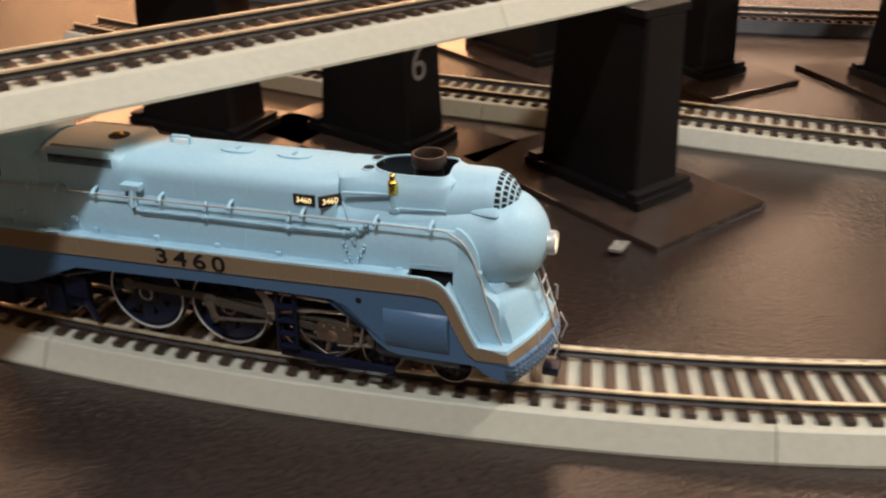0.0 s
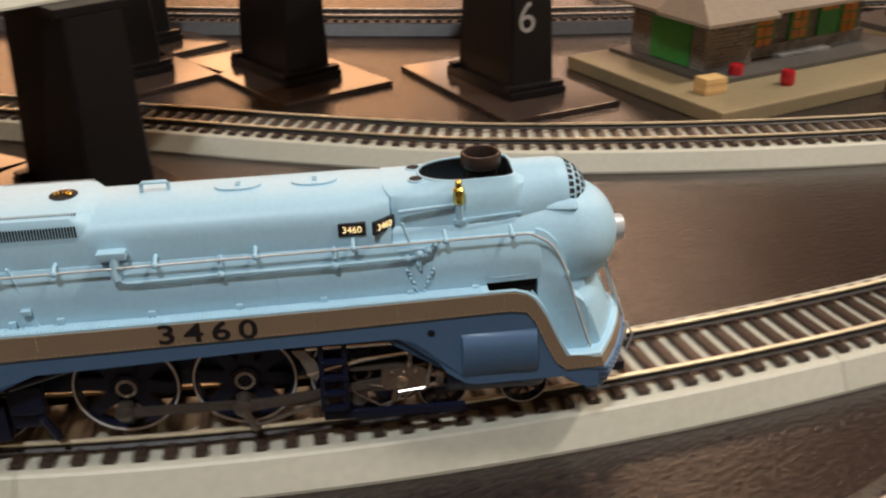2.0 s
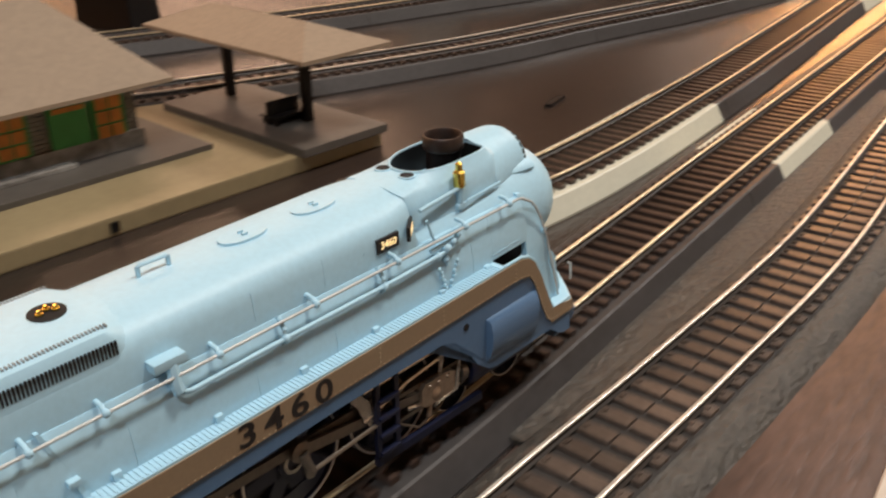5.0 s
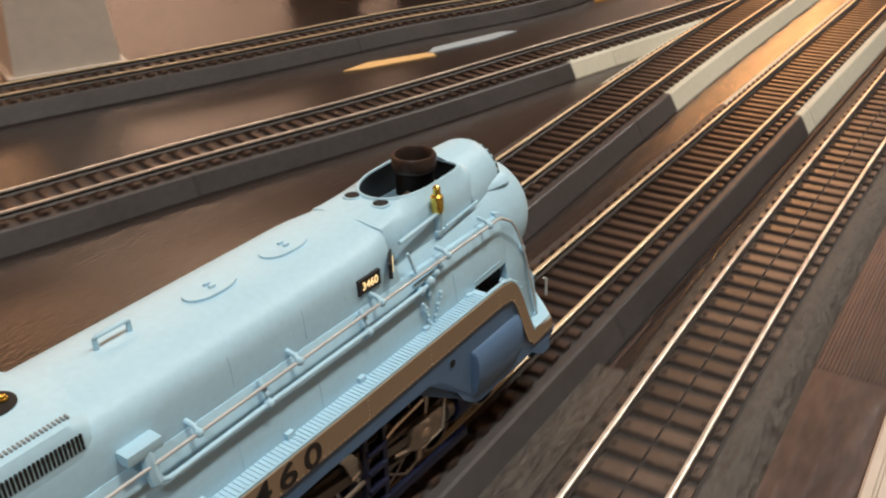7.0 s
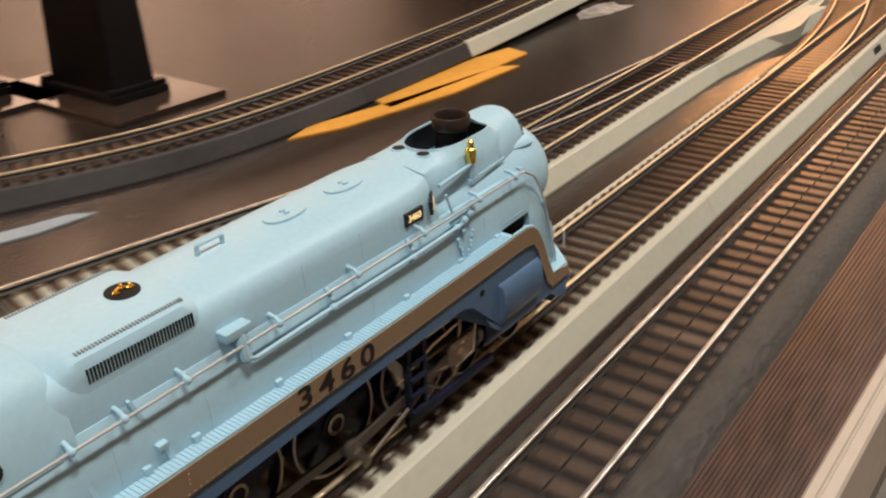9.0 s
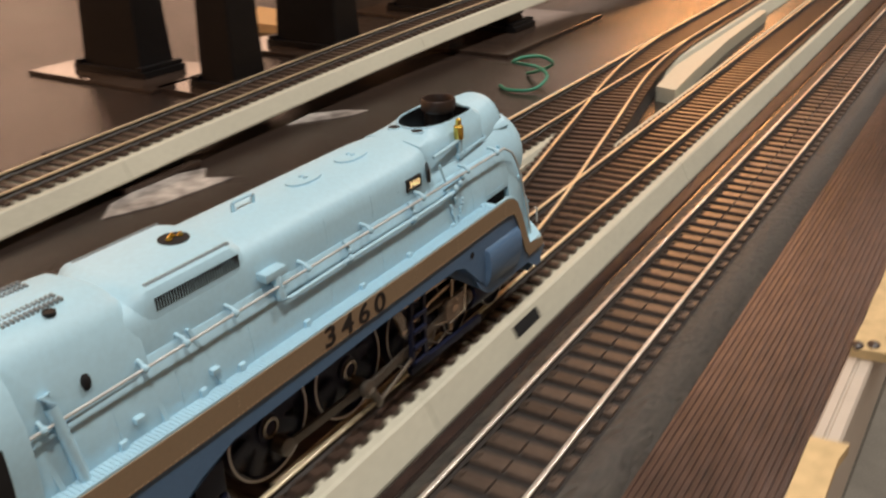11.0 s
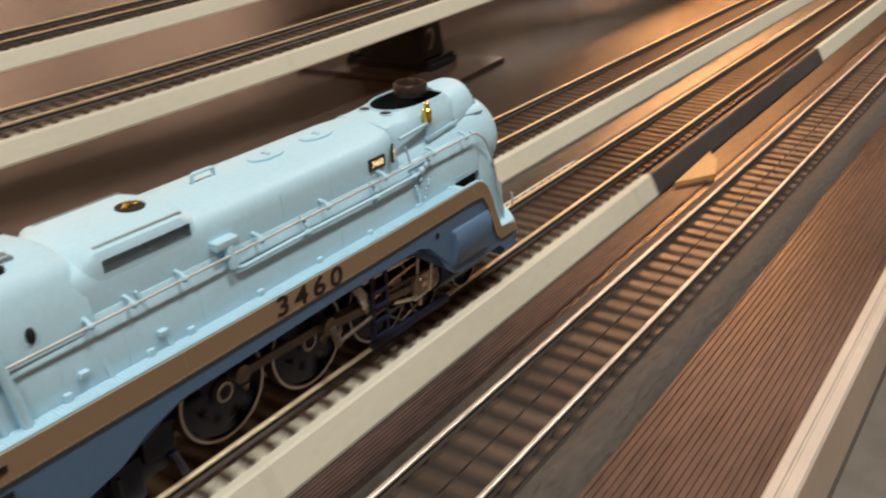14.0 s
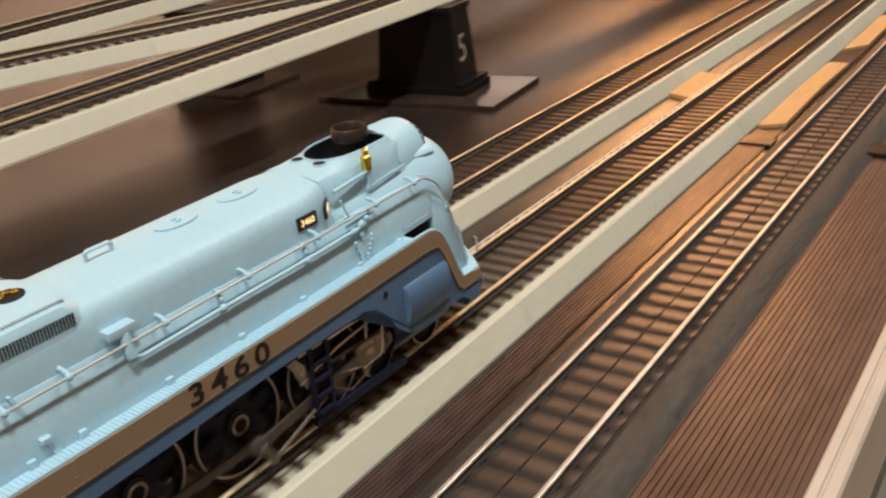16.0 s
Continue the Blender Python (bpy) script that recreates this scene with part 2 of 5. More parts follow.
def main_line():
    """Points (s, x, y, heading) along the centre line, from the curve to the far end of the straight."""
    rows, x, y, th = [], STRAIGHT_FROM, 0.0, 0.0
    for k in range(420):
        rows.append((STRAIGHT_FROM - 2 * k, x, y, th))
        kap = np.interp(2 * k + 1, [60 * j for j in range(len(BEND))], BEND) / 1000
        mid = th - kap
        x, y, th = x - 2 * math.cos(mid), y - 2 * math.sin(mid), th - 2 * kap
    rows = rows[::-1]
    return rows + [(s, s, 0.0, 0.0) for s in range(1510, 4400, 10)]


LINE = np.array(main_line())


def on_line(s):
    return [float(np.interp(s, LINE[:, 0], LINE[:, k])) for k in (1, 2, 3)]

# ---- the room and the table ----
TOP = -11.0  # the table's surface, below the rail heads


def room():
    bm = bmesh.new()
    prism(bm, [(-3000, -330), (1350, -330), (1400, -97), (1700, -88), (1910, -84), (2000, -85.5), (2500, -101), (2900, -105.5), (3400, -107), (4400, -109), (7000, -112), (7000, 3200), (-3000, 3200)], -45, TOP, "z")
    tagged(part("ground", bm, TABLE), "dark stained glossy wooden layout table top", "table", kind="structure")
    bm = bmesh.new()
    box(bm, -4000, 8000, -2600, 4200, -820, -760)
    tagged(part("floor", bm, FLOOR_GREY), "dull grey brown carpet below the table", "floor", kind="structure")
    bm = bmesh.new()
    box(bm, -4000, 8000, -2600, 4200, 1640, 1700)
    tagged(part("ceiling", bm, WALL_PAINT), "plain beige ceiling", "ceiling", kind="structure")
    for name, b in (("wall_north", (-4100, 8100, 4200, 4300)), ("wall_south", (-4100, 8100, -2700, -2600)),
                    ("wall_west", (-4100, -4000, -2600, 4200)), ("wall_east", (8000, 8100, -2600, 4200))):
        bm = bmesh.new()
        box(bm, *b, -820, 1700)
        tagged(part(name, bm, WALL_PAINT), "plain beige painted wall", "wall", kind="structure")


room()


# ---- tracks ----
def section(path, outline, lift):
    """Rings of an outline (across, up) set square on each point of a path."""
    rings = []
    for k, p in enumerate(path):
        d = path[min(k + 1, len(path) - 1)] - path[max(k - 1, 0)]
        side = Vector((-d.y, d.x, 0)).normalized()
        rings.append([p + side * a + Vector((0, 0, b + lift)) for a, b in outline])
    return rings


BED = [(-19.3, -11.0), (-19.3, -10.2), (-15.8, -3.9), (-15.2, -3.5), (-13.4, -3.5), (-13.1, -3.9), (13.1, -3.9), (13.4, -3.5), (15.2, -3.5), (15.8, -3.9), (19.3, -10.2), (19.3, -11.0)]
RAIL_HEAD = [(-0.25, -0.85), (-0.52, -0.65), (-0.52, -0.1), (-0.36, 0.0), (0.36, 0.0), (0.52, -0.1), (0.52, -0.65), (0.25, -0.85)]
RAIL_FOOT = [(-0.85, -2.55), (-0.85, -2.2), (-0.25, -1.7), (-0.25, -0.8), (0.25, -0.8), (0.25, -1.7), (0.85, -2.2), (0.85, -2.55)]


def cut(path, pieces):
    """Splits a path at the given shares of its length (mm along it)."""
    along = [0.0]
    for a, b in zip(path, path[1:]):
        along.append(along[-1] + (b - a).length)
    def at(s):
        k = min(max(np.searchsorted(along, s) - 1, 0), len(path) - 2)
        return path[k].lerp(path[k + 1], (s - along[k]) / max(along[k + 1] - along[k], 1e-6))
    out = []
    for s0, s1 in pieces:
        mid = [p for p, s in zip(path, along) if s0 + 0.5 < s < s1 - 0.5]
        out.append([at(s0)] + mid + [at(s1)])
    return out, along[-1], at


def sleeper_mesh(name, mat, length, wide, top):
    bm = bmesh.new()
    for ya, yb in ([(-length / 2, -0.28), (0.28, length / 2)] if length < 25 else [(-length / 2, length / 2)]):
        loft(bm, [[(a * x, y, z) for a, z in ((-0.5, -4.0), (-0.5, top - 0.25), (-0.38, top), (0.38, top), (0.5, top - 0.25), (0.5, -4.0))]
              for x in (wide,) for y in (ya, yb)])
    for y in (-9.9, -7.0, 7.0, 9.9):
        box(bm, -0.55, 0.55, y - 0.55, y + 0.55, top - 0.1, top + 0.45)
    bm.transform(Matrix.Scale(MM, 4))
    bmesh.ops.recalc_face_normals(bm, faces=bm.faces)
    me = bpy.data.meshes.new(name)
    bm.to_mesh(me)
    bm.free()
    me.materials.append(mat)
    return me


SLEEPER_MESH = sleeper_mesh("sleeper", SLEEPER, 26.0, 2.75, -2.3)
OLD_SLEEPER_MESH = sleeper_mesh("sleeper", SLEEPER_OLD, 23.4, 4.3, -2.3)
LATE = []  # sleepers, laid last


def track(label, path, beds, rail_mat=RAIL_BRASS, pitch=6.14, near=(0, 0), group="raised tracks", mesh=None, bed_outline=BED, gauge=8.75):
    """A track on its moulded bed. beds: (from, to, material) along the path; near: the stretch whose sleepers are separate pieces."""
    root = thing("model_track", label, "model track", group)
    pieces, total, at = cut(path, [(a, min(b, 1e9)) for a, b, _ in beds])
    for pts, (a, b, mat) in zip(pieces, beds):
        bm = bmesh.new()
        loft(bm, section(pts, bed_outline, 0.0))
        part("roadbed_section", bm, mat, root, smooth=25, label="charcoal moulded bed" if mat is BED_DARK else "")
    # a strip that darkens the gaps between sleepers on beds other than BED
    if bed_outline is not BED:
        bm = bmesh.new()
        loft(bm, section(path, [(-12.6, -4.4), (-12.3, -3.3), (12.3, -3.3), (12.6, -4.4)], 0.0))
        part("gap_strip", bm, GAP_DARK, root, "dark brown strip between the sleepers")
    for side in (-gauge, gauge):
        bm = bmesh.new()
        loft(bm, section(path, [(a + side, b) for a, b in RAIL_HEAD], 0.0))
        head = part("rail", bm, rail_mat, root, smooth=40)
        # web and foot are near-black below the bright head
        bm = bmesh.new()
        loft(bm, section(path, [(a + side, b) for a, b in RAIL_FOOT], 0.0))
        part("rail_web", bm, RAIL_WEB, head, "near-black rail web and foot", smooth=20)
    LATE.append((root, at, total, pitch, near, mesh or SLEEPER_MESH))
    return root


def split(a, b, joints):
    cuts = [a] + [j for j in joints if a < j < b] + [b]
    return list(zip(cuts, cuts[1:]))


def beds_of(spans, joint):
    """Spans of (from, to, material) cut up at every section joint, with a hair's gap."""
    out = []
    for a, b, mat in spans:
        for p, q in split(a, b, [joint * k + 37 for k in range(60)]):
            out.append((p + 0.15, q - 0.15, mat))
    return out


# the locomotive's track: its path starts at s = LINE[0]
S0 = float(LINE[0, 0])
main_path = [Vector((x, y, 0)) for s, x, y, th in LINE[::4]]
track("light grey roadbed track with brown sleepers and bright rails",
      main_path, beds_of([(0, 1433 - S0, BED_GREY), (1433 - S0, 1660 - S0, BED_DARK), (1660 - S0, 1722 - S0, BED_GREY),
                          (1722 - S0, 1990 - S0, BED_DARK), (1990 - S0, 3133 - S0, BED_GREY), (3133 - S0, 3378 - S0, BED_DARK),
                          (3378 - S0, 4380 - S0, BED_GREY)], 186), near=(300, 2100))

second_path = spline([(1010, 560, 0), (1100, 410, 0), (1196, 297, 0), (1245, 240, 0), (1292, 193, 0), (1370, 138, 0), (1450, 94, 0), (1515, 70, 0),
                      (1605, 49, 0), (1735, 46, 0), (1860, 49, 0), (2000, 54, 0), (2130, 56, 0), (2500, 56, 0), (3100, 55, 0), (3700, 54, 0), (4380, 52, 0)], 8)
track("light grey roadbed track curving away beyond the locomotive", second_path,
      beds_of([(0, 929, BED_GREY), (929, 1201, BED_DARK), (1201, 3530, BED_GREY)], 225), near=(250, 1500))

far_path = spline([(1075, 690, 0), (1170, 585, 0), (1280, 482, 0), (1408, 377, 0), (1508, 311, 0), (1609, 245, 0), (1739, 187, 0), (1840, 158, 0), (1927, 132, 0),
                   (2030, 108, 0), (2130, 85, 0), (2230, 66, 0), (2330, 57.5, 0)], 8)
track("charcoal roadbed track joining the next one at a junction", far_path, beds_of([(0, 1131, BED_DARK), (1131, 1620, BED_GREY)], 225), near=(700, 1500), rail_mat=RAIL_STEEL)

# the climbing track on piers: z is the rise of its rails above the others'
climb_path = spline([(1560, 410, 0), (1750, 322, 0), (1860, 282, 0), (1946, 250, 0), (2040, 220, 0), (2150, 182, 0), (2321, 179, 2), (2500, 187, 6),
                     (2700, 189, 12), (2900, 179, 19), (3100, 167, 26), (3300, 166, 33), (3600, 166, 43), (3900, 162, 53), (4380, 160, 66)], 8)
track("climbing track with light grey bed on black piers", climb_path, beds_of([(0, 800, BED_DARK), (800, 2920, BED_GREY)], 225), near=(600, 2300))

beyond_path = spline([(2955, 286, 21), (3200, 292, 29), (3400, 306, 36), (3560, 322, 42), (3750, 326, 48), (4000, 322, 56), (4380, 320, 66)], 8)
track("climbing track beside another on its light grey bed", beyond_path, beds_of([(0, 1415, BED_GREY)], 225), near=(0, 850))
link_path = spline([(3330, 300, 33.9), (3430, 290, 36.9), (3520, 264, 40), (3600, 235, 42.6), (3700, 200, 46), (3800, 175, 49.3), (3900, 162.5, 52.8)], 8)
track("slanting link track between two climbing tracks", link_path, beds_of([(0, 580, BED_GREY)], 225), near=(0, 580))

high_path = spline([(600, 172, 73), (760, 190, 73), (937, 218, 73), (975, 224, 73), (1052, 237, 73), (1145, 254, 73), (1300, 290, 73), (1450, 335, 73)], 8)
track("raised track with light grey bed high on black piers", high_path, beds_of([(0, 900, BED_GREY)], 225), near=(0, 700))

outer_high = spline([(640, 400, 73), (800, 415, 73), (900, 412, 73), (1025, 380, 73), (1091, 330, 73), (1160, 250, 73)], 8)
track("raised track with light grey bed high on black piers", outer_high, beds_of([(0, 560, BED_GREY)], 225), near=(0, 560))

# ---- the locomotive ----
NOSE_UP = Matrix.Rotation(radians(-1.3), 4, "Y")
loco = thing("steam_locomotive", "pale blue streamlined model steam locomotive with bronze band", "model locomotive")


def hull(stations):
    """Rings across the locomotive from (x, [(half width, z), ...]) going up one side to the middle line."""
    bm = bmesh.new()
    rings = []
    for x, half in stations:
        full = [(-a, b) for a, b in half] + [(a, b) for a, b in reversed(half)][(1 if half[-1][0] == 0 else 0):]
        rings.append([(x, a, b) for a, b in full])
    return loft(bm, rings)


def body(name, bm, mat, label="", smooth=35.0, parent=None):
    return part(name, bm, mat, parent or loco, label, smooth, NOSE_UP)


# boiler barrel and round nose
bm = bmesh.new()
prof = [(11.7, -109), (11.7, 24), (11.75, 29), (11.6, 32)] + [(11.75 * math.cos(q), 32.2 + 11.7 * math.sin(q)) for q in (radians(a) for a in range(6, 90, 7))]
lathe(bm, [(r, a) for r, a in prof], (0, 0, 36.6), "x", 56)
boiler = body("boiler", bm, PALE_BLUE)

# the wide upper casing behind the number boards
low = 40.0
def casing(w, top):
    k = w / 10.4
    d = top - 51.7
    return [(11.25, low), (11.1, 43.0), (10.85 * k, 46.2), (10.55 * k, 47.7), (9.95 * k, 48.9 + d), (8.9 * k, 49.85 + d), (7.4 * k, 50.6 + d), (5.6 * k, 51.15 + d),
            (3.8 * k, 51.5 + d), (2.0 * k, top - 0.06), (0, top)]
bm = hull([(-112, casing(10.4, 51.6)), (-80, casing(10.4, 51.6)), (-12.5, casing(10.5, 51.8)), (-9.5, casing(10.3, 51.8)), (-5.2, casing(9.1, 51.9)), (-4.6, casing(8.9, 51.9))])
body("upper_casing", bm, PALE_BLUE, smooth=42)

# flat lower sides of the boiler casing, down to the walkway
def flank(k):
    return [(13.5 * k, 30.6), (13.45 * k, 33.0), (13.2 * k, 35.5), (12.7 * k, 38.0), (12.05 * k, 40.2), (11.3 * k, 41.8), (0, 41.8)]
bm = hull([(-112, flank(1.0)), (-60, flank(1.0)), (13.9, flank(1.0))])
body("lower_casing", bm, PALE_BLUE, smooth=40)
# ahead of the walkway's end the casing stops higher, over a dark gap
bm = hull([(x, [(13.45 * k, 32.3 + 0.03 * (x - 12.0))] + flank(k)[1:]) for x, k in ((13.92, 1.0), (24.6, 1.0), (25.4, 0.97))])
body("lower_casing", bm, PALE_BLUE, smooth=40)

# the narrow shroud round the stack, with an oblong opening
def crown(y):
    """Height of the shroud's rounded top over its width."""
    return float(np.interp(abs(y), [0, 3.8, 5.6, 7.0, 7.8, 8.4, 9.2], [52.0, 51.85, 51.5, 50.95, 50.3, 49.4, 47.4]))


bm = bmesh.new()
n = 48
rim_in, lip, rim_out, between, skirt, wall = [], [], [], [], [], []
for j in range(n):
    q = 2 * math.pi * j / n
    c, s = math.cos(q), math.sin(q)
    # opening: round at the rear, square at the front
    e = 0.3 if c > 0 else 1.0
    ox = 11.5 + 9.5 * (abs(c) ** e) * (1 if c > 0 else -1)
    oy = 6.3 * (abs(s) ** (0.3 if c > 0 else 0.9)) * (1 if s > 0 else -1)
    top = 52.0 + 0.02 * ox
    rim_in.append((ox, oy, top + 0.15))
    lip.append((11.5 + (ox - 11.5) * 1.035, oy * 1.06, top + 0.15))
    rim_out.append((11.5 + (ox - 11.5) * 1.05, oy * 1.09, top - 0.25))
    px = 9.6 + (13.4 if c > 0 else 15.2) * (abs(c) ** (0.3 if c > 0 else 0.22)) * (1 if c > 0 else -1)
    py = 8.4 * (abs(s) ** 0.35) * (1 if s > 0 else -1)
    skirt.append((px, py, crown(py) - 0.1))
    mx, my = 0.45 * rim_out[-1][0] + 0.55 * px, 0.4 * rim_out[-1][1] + 0.6 * py
    between.append((mx, my, crown(my) + 0.012 * mx - 0.08))
    wall.append((ox, oy, 44.0))
low_ring = [(x, y * 1.1, 42.5) for x, y, z in skirt]
mid_ring = [(x, y * 1.06, 47.0) for x, y, z in skirt]
loft(bm, [low_ring, mid_ring, skirt, between, rim_out, lip, rim_in, wall], caps=False)
body("stack_shroud", bm, PALE_BLUE, smooth=50)
bm = bmesh.new()
prism(bm, [(x, y) for x, y, z in wall], 44.2, 44.6, "z")
body("shroud_floor", bm, BLACK_PLASTIC, "dark well round the chimney")
bm = bmesh.new()
loft(bm, [[(11.5 + (x - 11.5) * 0.985, y * 0.985, z - (0.3 if a else 7.5)) for x, y, z in rim_in] for a in (1, 0)], caps=False)
body("shroud_lining", bm, BLACK_PLASTIC, "black inner wall of the opening")
bm = bmesh.new()
lathe(bm, [(3.5, 52.6), (4.0, 52.9), (4.15, 53.3), (4.15, 55.3), (3.9, 55.65), (3.6, 55.65), (3.4, 55.3), (3.3, 52.6)], (14.9, 0, 0), "z", 32)
chimney = body("chimney", bm, STACK_BLACK, "dark brown chimney with a rolled rim", smooth=50)
bm = bmesh.new()
tube(bm, [(9.6, -2.4, 44.6), (9.6, -2.4, 49.6)], 0.4, 7)
ball(bm, (9.6, -2.4, 49.9), 0.8, 8)
tube(bm, [(9.6, -2.4, 48.0), (12.0, -1.6, 48.6)], 0.35, 7)
tube(bm, [(8.2, 1.6, 44.6), (8.2, 1.6, 48.6)], 0.5, 7)
part("chimney_base", lathe(bmesh.new(), [(4.6, 44.5), (4.3, 46.5), (3.6, 47.6), (3.45, 52.7), (3.2, 52.7), (3.2, 46.0)], (14.9, 0, 0), "z", 28), BLACK_PLASTIC, chimney, "black chimney base", 50, NOSE_UP)
part("blower_fitting", bm, STACK_BLACK, chimney, "small sooty pipe fittings", 50, NOSE_UP)

# front hump over the smokebox, ending in the slotted dome
R_D = 7.5
bm = bmesh.new()
rings = []
for x in (20.9, 21.4, 25, 29.5):
    w = float(np.interp(x, [20, 24, 29.5], [8.8, 8.4, R_D]))
    rings.append([(x, w * math.cos(q), 53.1 - w + w * math.sin(q)) for q in (radians(a) for a in range(-30, 211, 10))])
loft(bm, rings, closed=False)
body("front_cowl", bm, PALE_BLUE, smooth=50)
bm = bmesh.new()
lathe(bm, [(R_D * math.cos(q), 29.5 + R_D * math.sin(q)) for q in (radians(a) for a in range(0, 91, 9))], (0, 0, 45.6), "x", 40)
dome = body("slotted_dome", bm, PALE_BLUE, smooth=60)
bm = bmesh.new()
for ring, (a0, count) in enumerate(((25, 16), (38.5, 14), (52, 11), (66, 7))):
    for j in range(count):
        lat0, lat1 = radians(a0 - 4.6), radians(a0 + 4.6)
        lo = radians(-8 + 196 * (j + 0.14) / count)
        hi = radians(-8 + 196 * (j + 0.86) / count)
        q = []
        for la, lon in ((lat0, lo), (lat0, hi), (lat1, hi), (lat1, lo)):
            r = R_D + 0.06
            q.append(bm.verts.new((29.5 + r * math.sin(la), r * math.cos(la) * math.cos(lon), 45.6 + r * math.cos(la) * math.sin(lon))))
        bm.faces.new(q)
body("dome_slot", bm, DARK_HOLE, "dark slots in the dome", parent=loco)
for side in (-1, 1):
    bm = bmesh.new()
    loft(bm, [[(x, side * (7.0 + w * c), 45.4 + h * s) for c, s in ((0, -1), (0.7, -0.6), (1, 0), (0.7, 0.6), (0, 1))]
              for x, w, h in ((24.0, 0.25, 0.3), (26.5, 0.9, 0.9), (30, 1.7, 1.4), (33.0, 2.0, 1.5), (33.6, 1.2, 0.8))])
    body("side_scoop", bm, PALE_BLUE)

# headlight
bm = bmesh.new()
lathe(bm, [(2.9, 42.6), (2.9, 45.0), (2.6, 45.5), (2.3, 45.5), (2.3, 44.8)], (0, 0, 36.4), "x", 24)
light = body("headlight", bm, WIRE, "bronze-rimmed headlight")
bm = bmesh.new()
lathe(bm, [(2.3, 44.7), (1.9, 45.1), (1.0, 45.35), (0.05, 45.4)], (0, 0, 36.4), "x", 20)
body("headlight_glass", bm, LAMP_GLASS, "warm lit lens", parent=light)

# running board and its dip to the front deck
TOP_LINE = [(-125, 30.2), (-60, 30.4), (-20, 30.8), (13.2, 31.4), (19.0, 31.4), (21.5, 30.7), (23.4, 29.2), (25.6, 25.4), (28.6, 18.6), (30.2, 15.4), (31.4, 14.5), (37, 14.3)]
BAND_LOW = [(37.6, 12.2), (29.9, 12.3), (28.1, 13.8), (25.7, 18.7), (23.4, 24.2), (21.6, 26.7), (18.2, 27.3), (0, 26.8), (-23, 26.2), (-52, 25.7), (-81, 25.2), (-125, 24.9)]
BOTTOM = [(37.6, 6.8), (34.8, 6.9), (32.9, 7.9), (29.9, 10.1), (11.0, 10.2), (8.7, 10.8), (5.2, 13.5), (1.9, 18.5), (-1.4, 21.7), (-4.8, 22.8), (-31.5, 22.8),
          (-58, 21.9), (-76, 21.4), (-84, 18.8), (-90, 15.4), (-97, 13.6), (-125, 13.4)]
for side in (-1, 1):
    bm = bmesh.new()
    outline = [p for p in TOP_LINE] + [p for p in BOTTOM]
    prism(bm, outline, side * 15.6, side * 16.4)
    body("skirt", bm, MID_BLUE, "mid blue side skirt", smooth=20)
    bm = bmesh.new()
    prism(bm, TOP_LINE + BAND_LOW, side * 16.4, side * 16.75)
    band = body("band", bm, BRONZE, "bronze brown band", smooth=20)
    bm = bmesh.new()
    def dotted(line, dz, gap):
        for (xa, za), (xb, zb) in zip(line, line[1:]):
            k = max(1, int(math.hypot(xb - xa, zb - za) / gap))
            for j in range(k):
                t = (j + 0.5) / k
                x, z = xa + (xb - xa) * t, za + (zb - za) * t + dz
                box(bm, x - 0.1, x + 0.1, side * 16.74, side * 16.86, z - 0.1, z + 0.1)
    dotted(BAND_LOW, 0.35, 1.15)
    for x in (-74.0, -21.0, -4.5, 17.0):
        dotted([(x, 26.9), (x, 30.6)], 0.0, 0.9)
    part("rivet_line", bm, GOLD_LINE, band, "fine gold rivet line", flex=NOSE_UP)
    # tread plate on top
    bm = bmesh.new()
    pts = TOP_LINE[:9]
    loft(bm, [[(x, side * 8.6, z + 0.5), (x, side * 16.5, z + 0.5), (x, side * 16.5, z - 0.3), (x, side * 8.6, z - 0.3)] for x, z in pts[:3] + [(14.0, 31.4)]])
    board = body("running_board", bm, PALE_BLUE, "pale blue ribbed walkway", smooth=10)
    bm = bmesh.new()
    for j in range(148):
        x = -108 + j * 0.82
        z = float(np.interp(x, [p[0] for p in TOP_LINE], [p[1] for p in TOP_LINE])) + 0.5
        box(bm, x - 0.17, x + 0.17, side * 13.6, side * 16.2, z - 0.05, z + 0.16)
    part("tread_ribbing", bm, PALE_BLUE, board, flex=NOSE_UP)
    bm = bmesh.new()
    loft(bm, [[(x, side * 12.9, z), (x, side * 16.5, z), (x - 0.6, side * 16.5, z - 0.5), (x - 0.6, side * 12.9, z - 0.5)] for x, z in
              ((23.4, 29.8), (24.4, 28.5), (26.1, 25.6), (29.1, 18.8), (30.8, 15.6), (31.6, 15.0))])
    body("front_ramp", bm, PALE_BLUE, smooth=25)
    # shoulder between the boiler and the front ramp
    bm = bmesh.new()
    rings = []
    for x in (24.4, 25.0, 25.8, 27.0, 28.2, 29.2, 30.0, 30.6, 31.0, 31.4, 32.2, 33.2, 34.2, 35.0, 35.5):
        lo = float(np.interp(x, [23.3, 23.5, 25.6, 28.8, 31.2, 35.5], [30.6, 30.4, 26.2, 18.9, 14.8, 14.8]))
        hi = float(np.interp(x, [23.3, 25.5, 27.0, 28.2, 29.2, 30.0, 30.6, 31.0, 31.4, 32.2, 33.2, 34.2, 35.0, 35.5],
                             [42.6, 42.3, 41.4, 40.2, 38.6, 36.6, 34.2, 31.2, 29.2, 28.0, 27.2, 26.2, 24.6, 22.0]))
        ring = [(x, side * 8.0, lo)]
        for k in range(9):
            z = lo + (hi - lo) * k / 8
            over = max(0.0, z - 36.6)
            ring.append((x, side * (math.sqrt(12.5 ** 2 - over ** 2) + min(1.25, 0.22 * max(0.0, 36.6 - z))), z))
        rings.append(ring + [(x, side * 8.0, hi)])
    loft(bm, rings)
    body("front_shoulder", bm, PALE_BLUE, smooth=42)
    bm = bmesh.new()
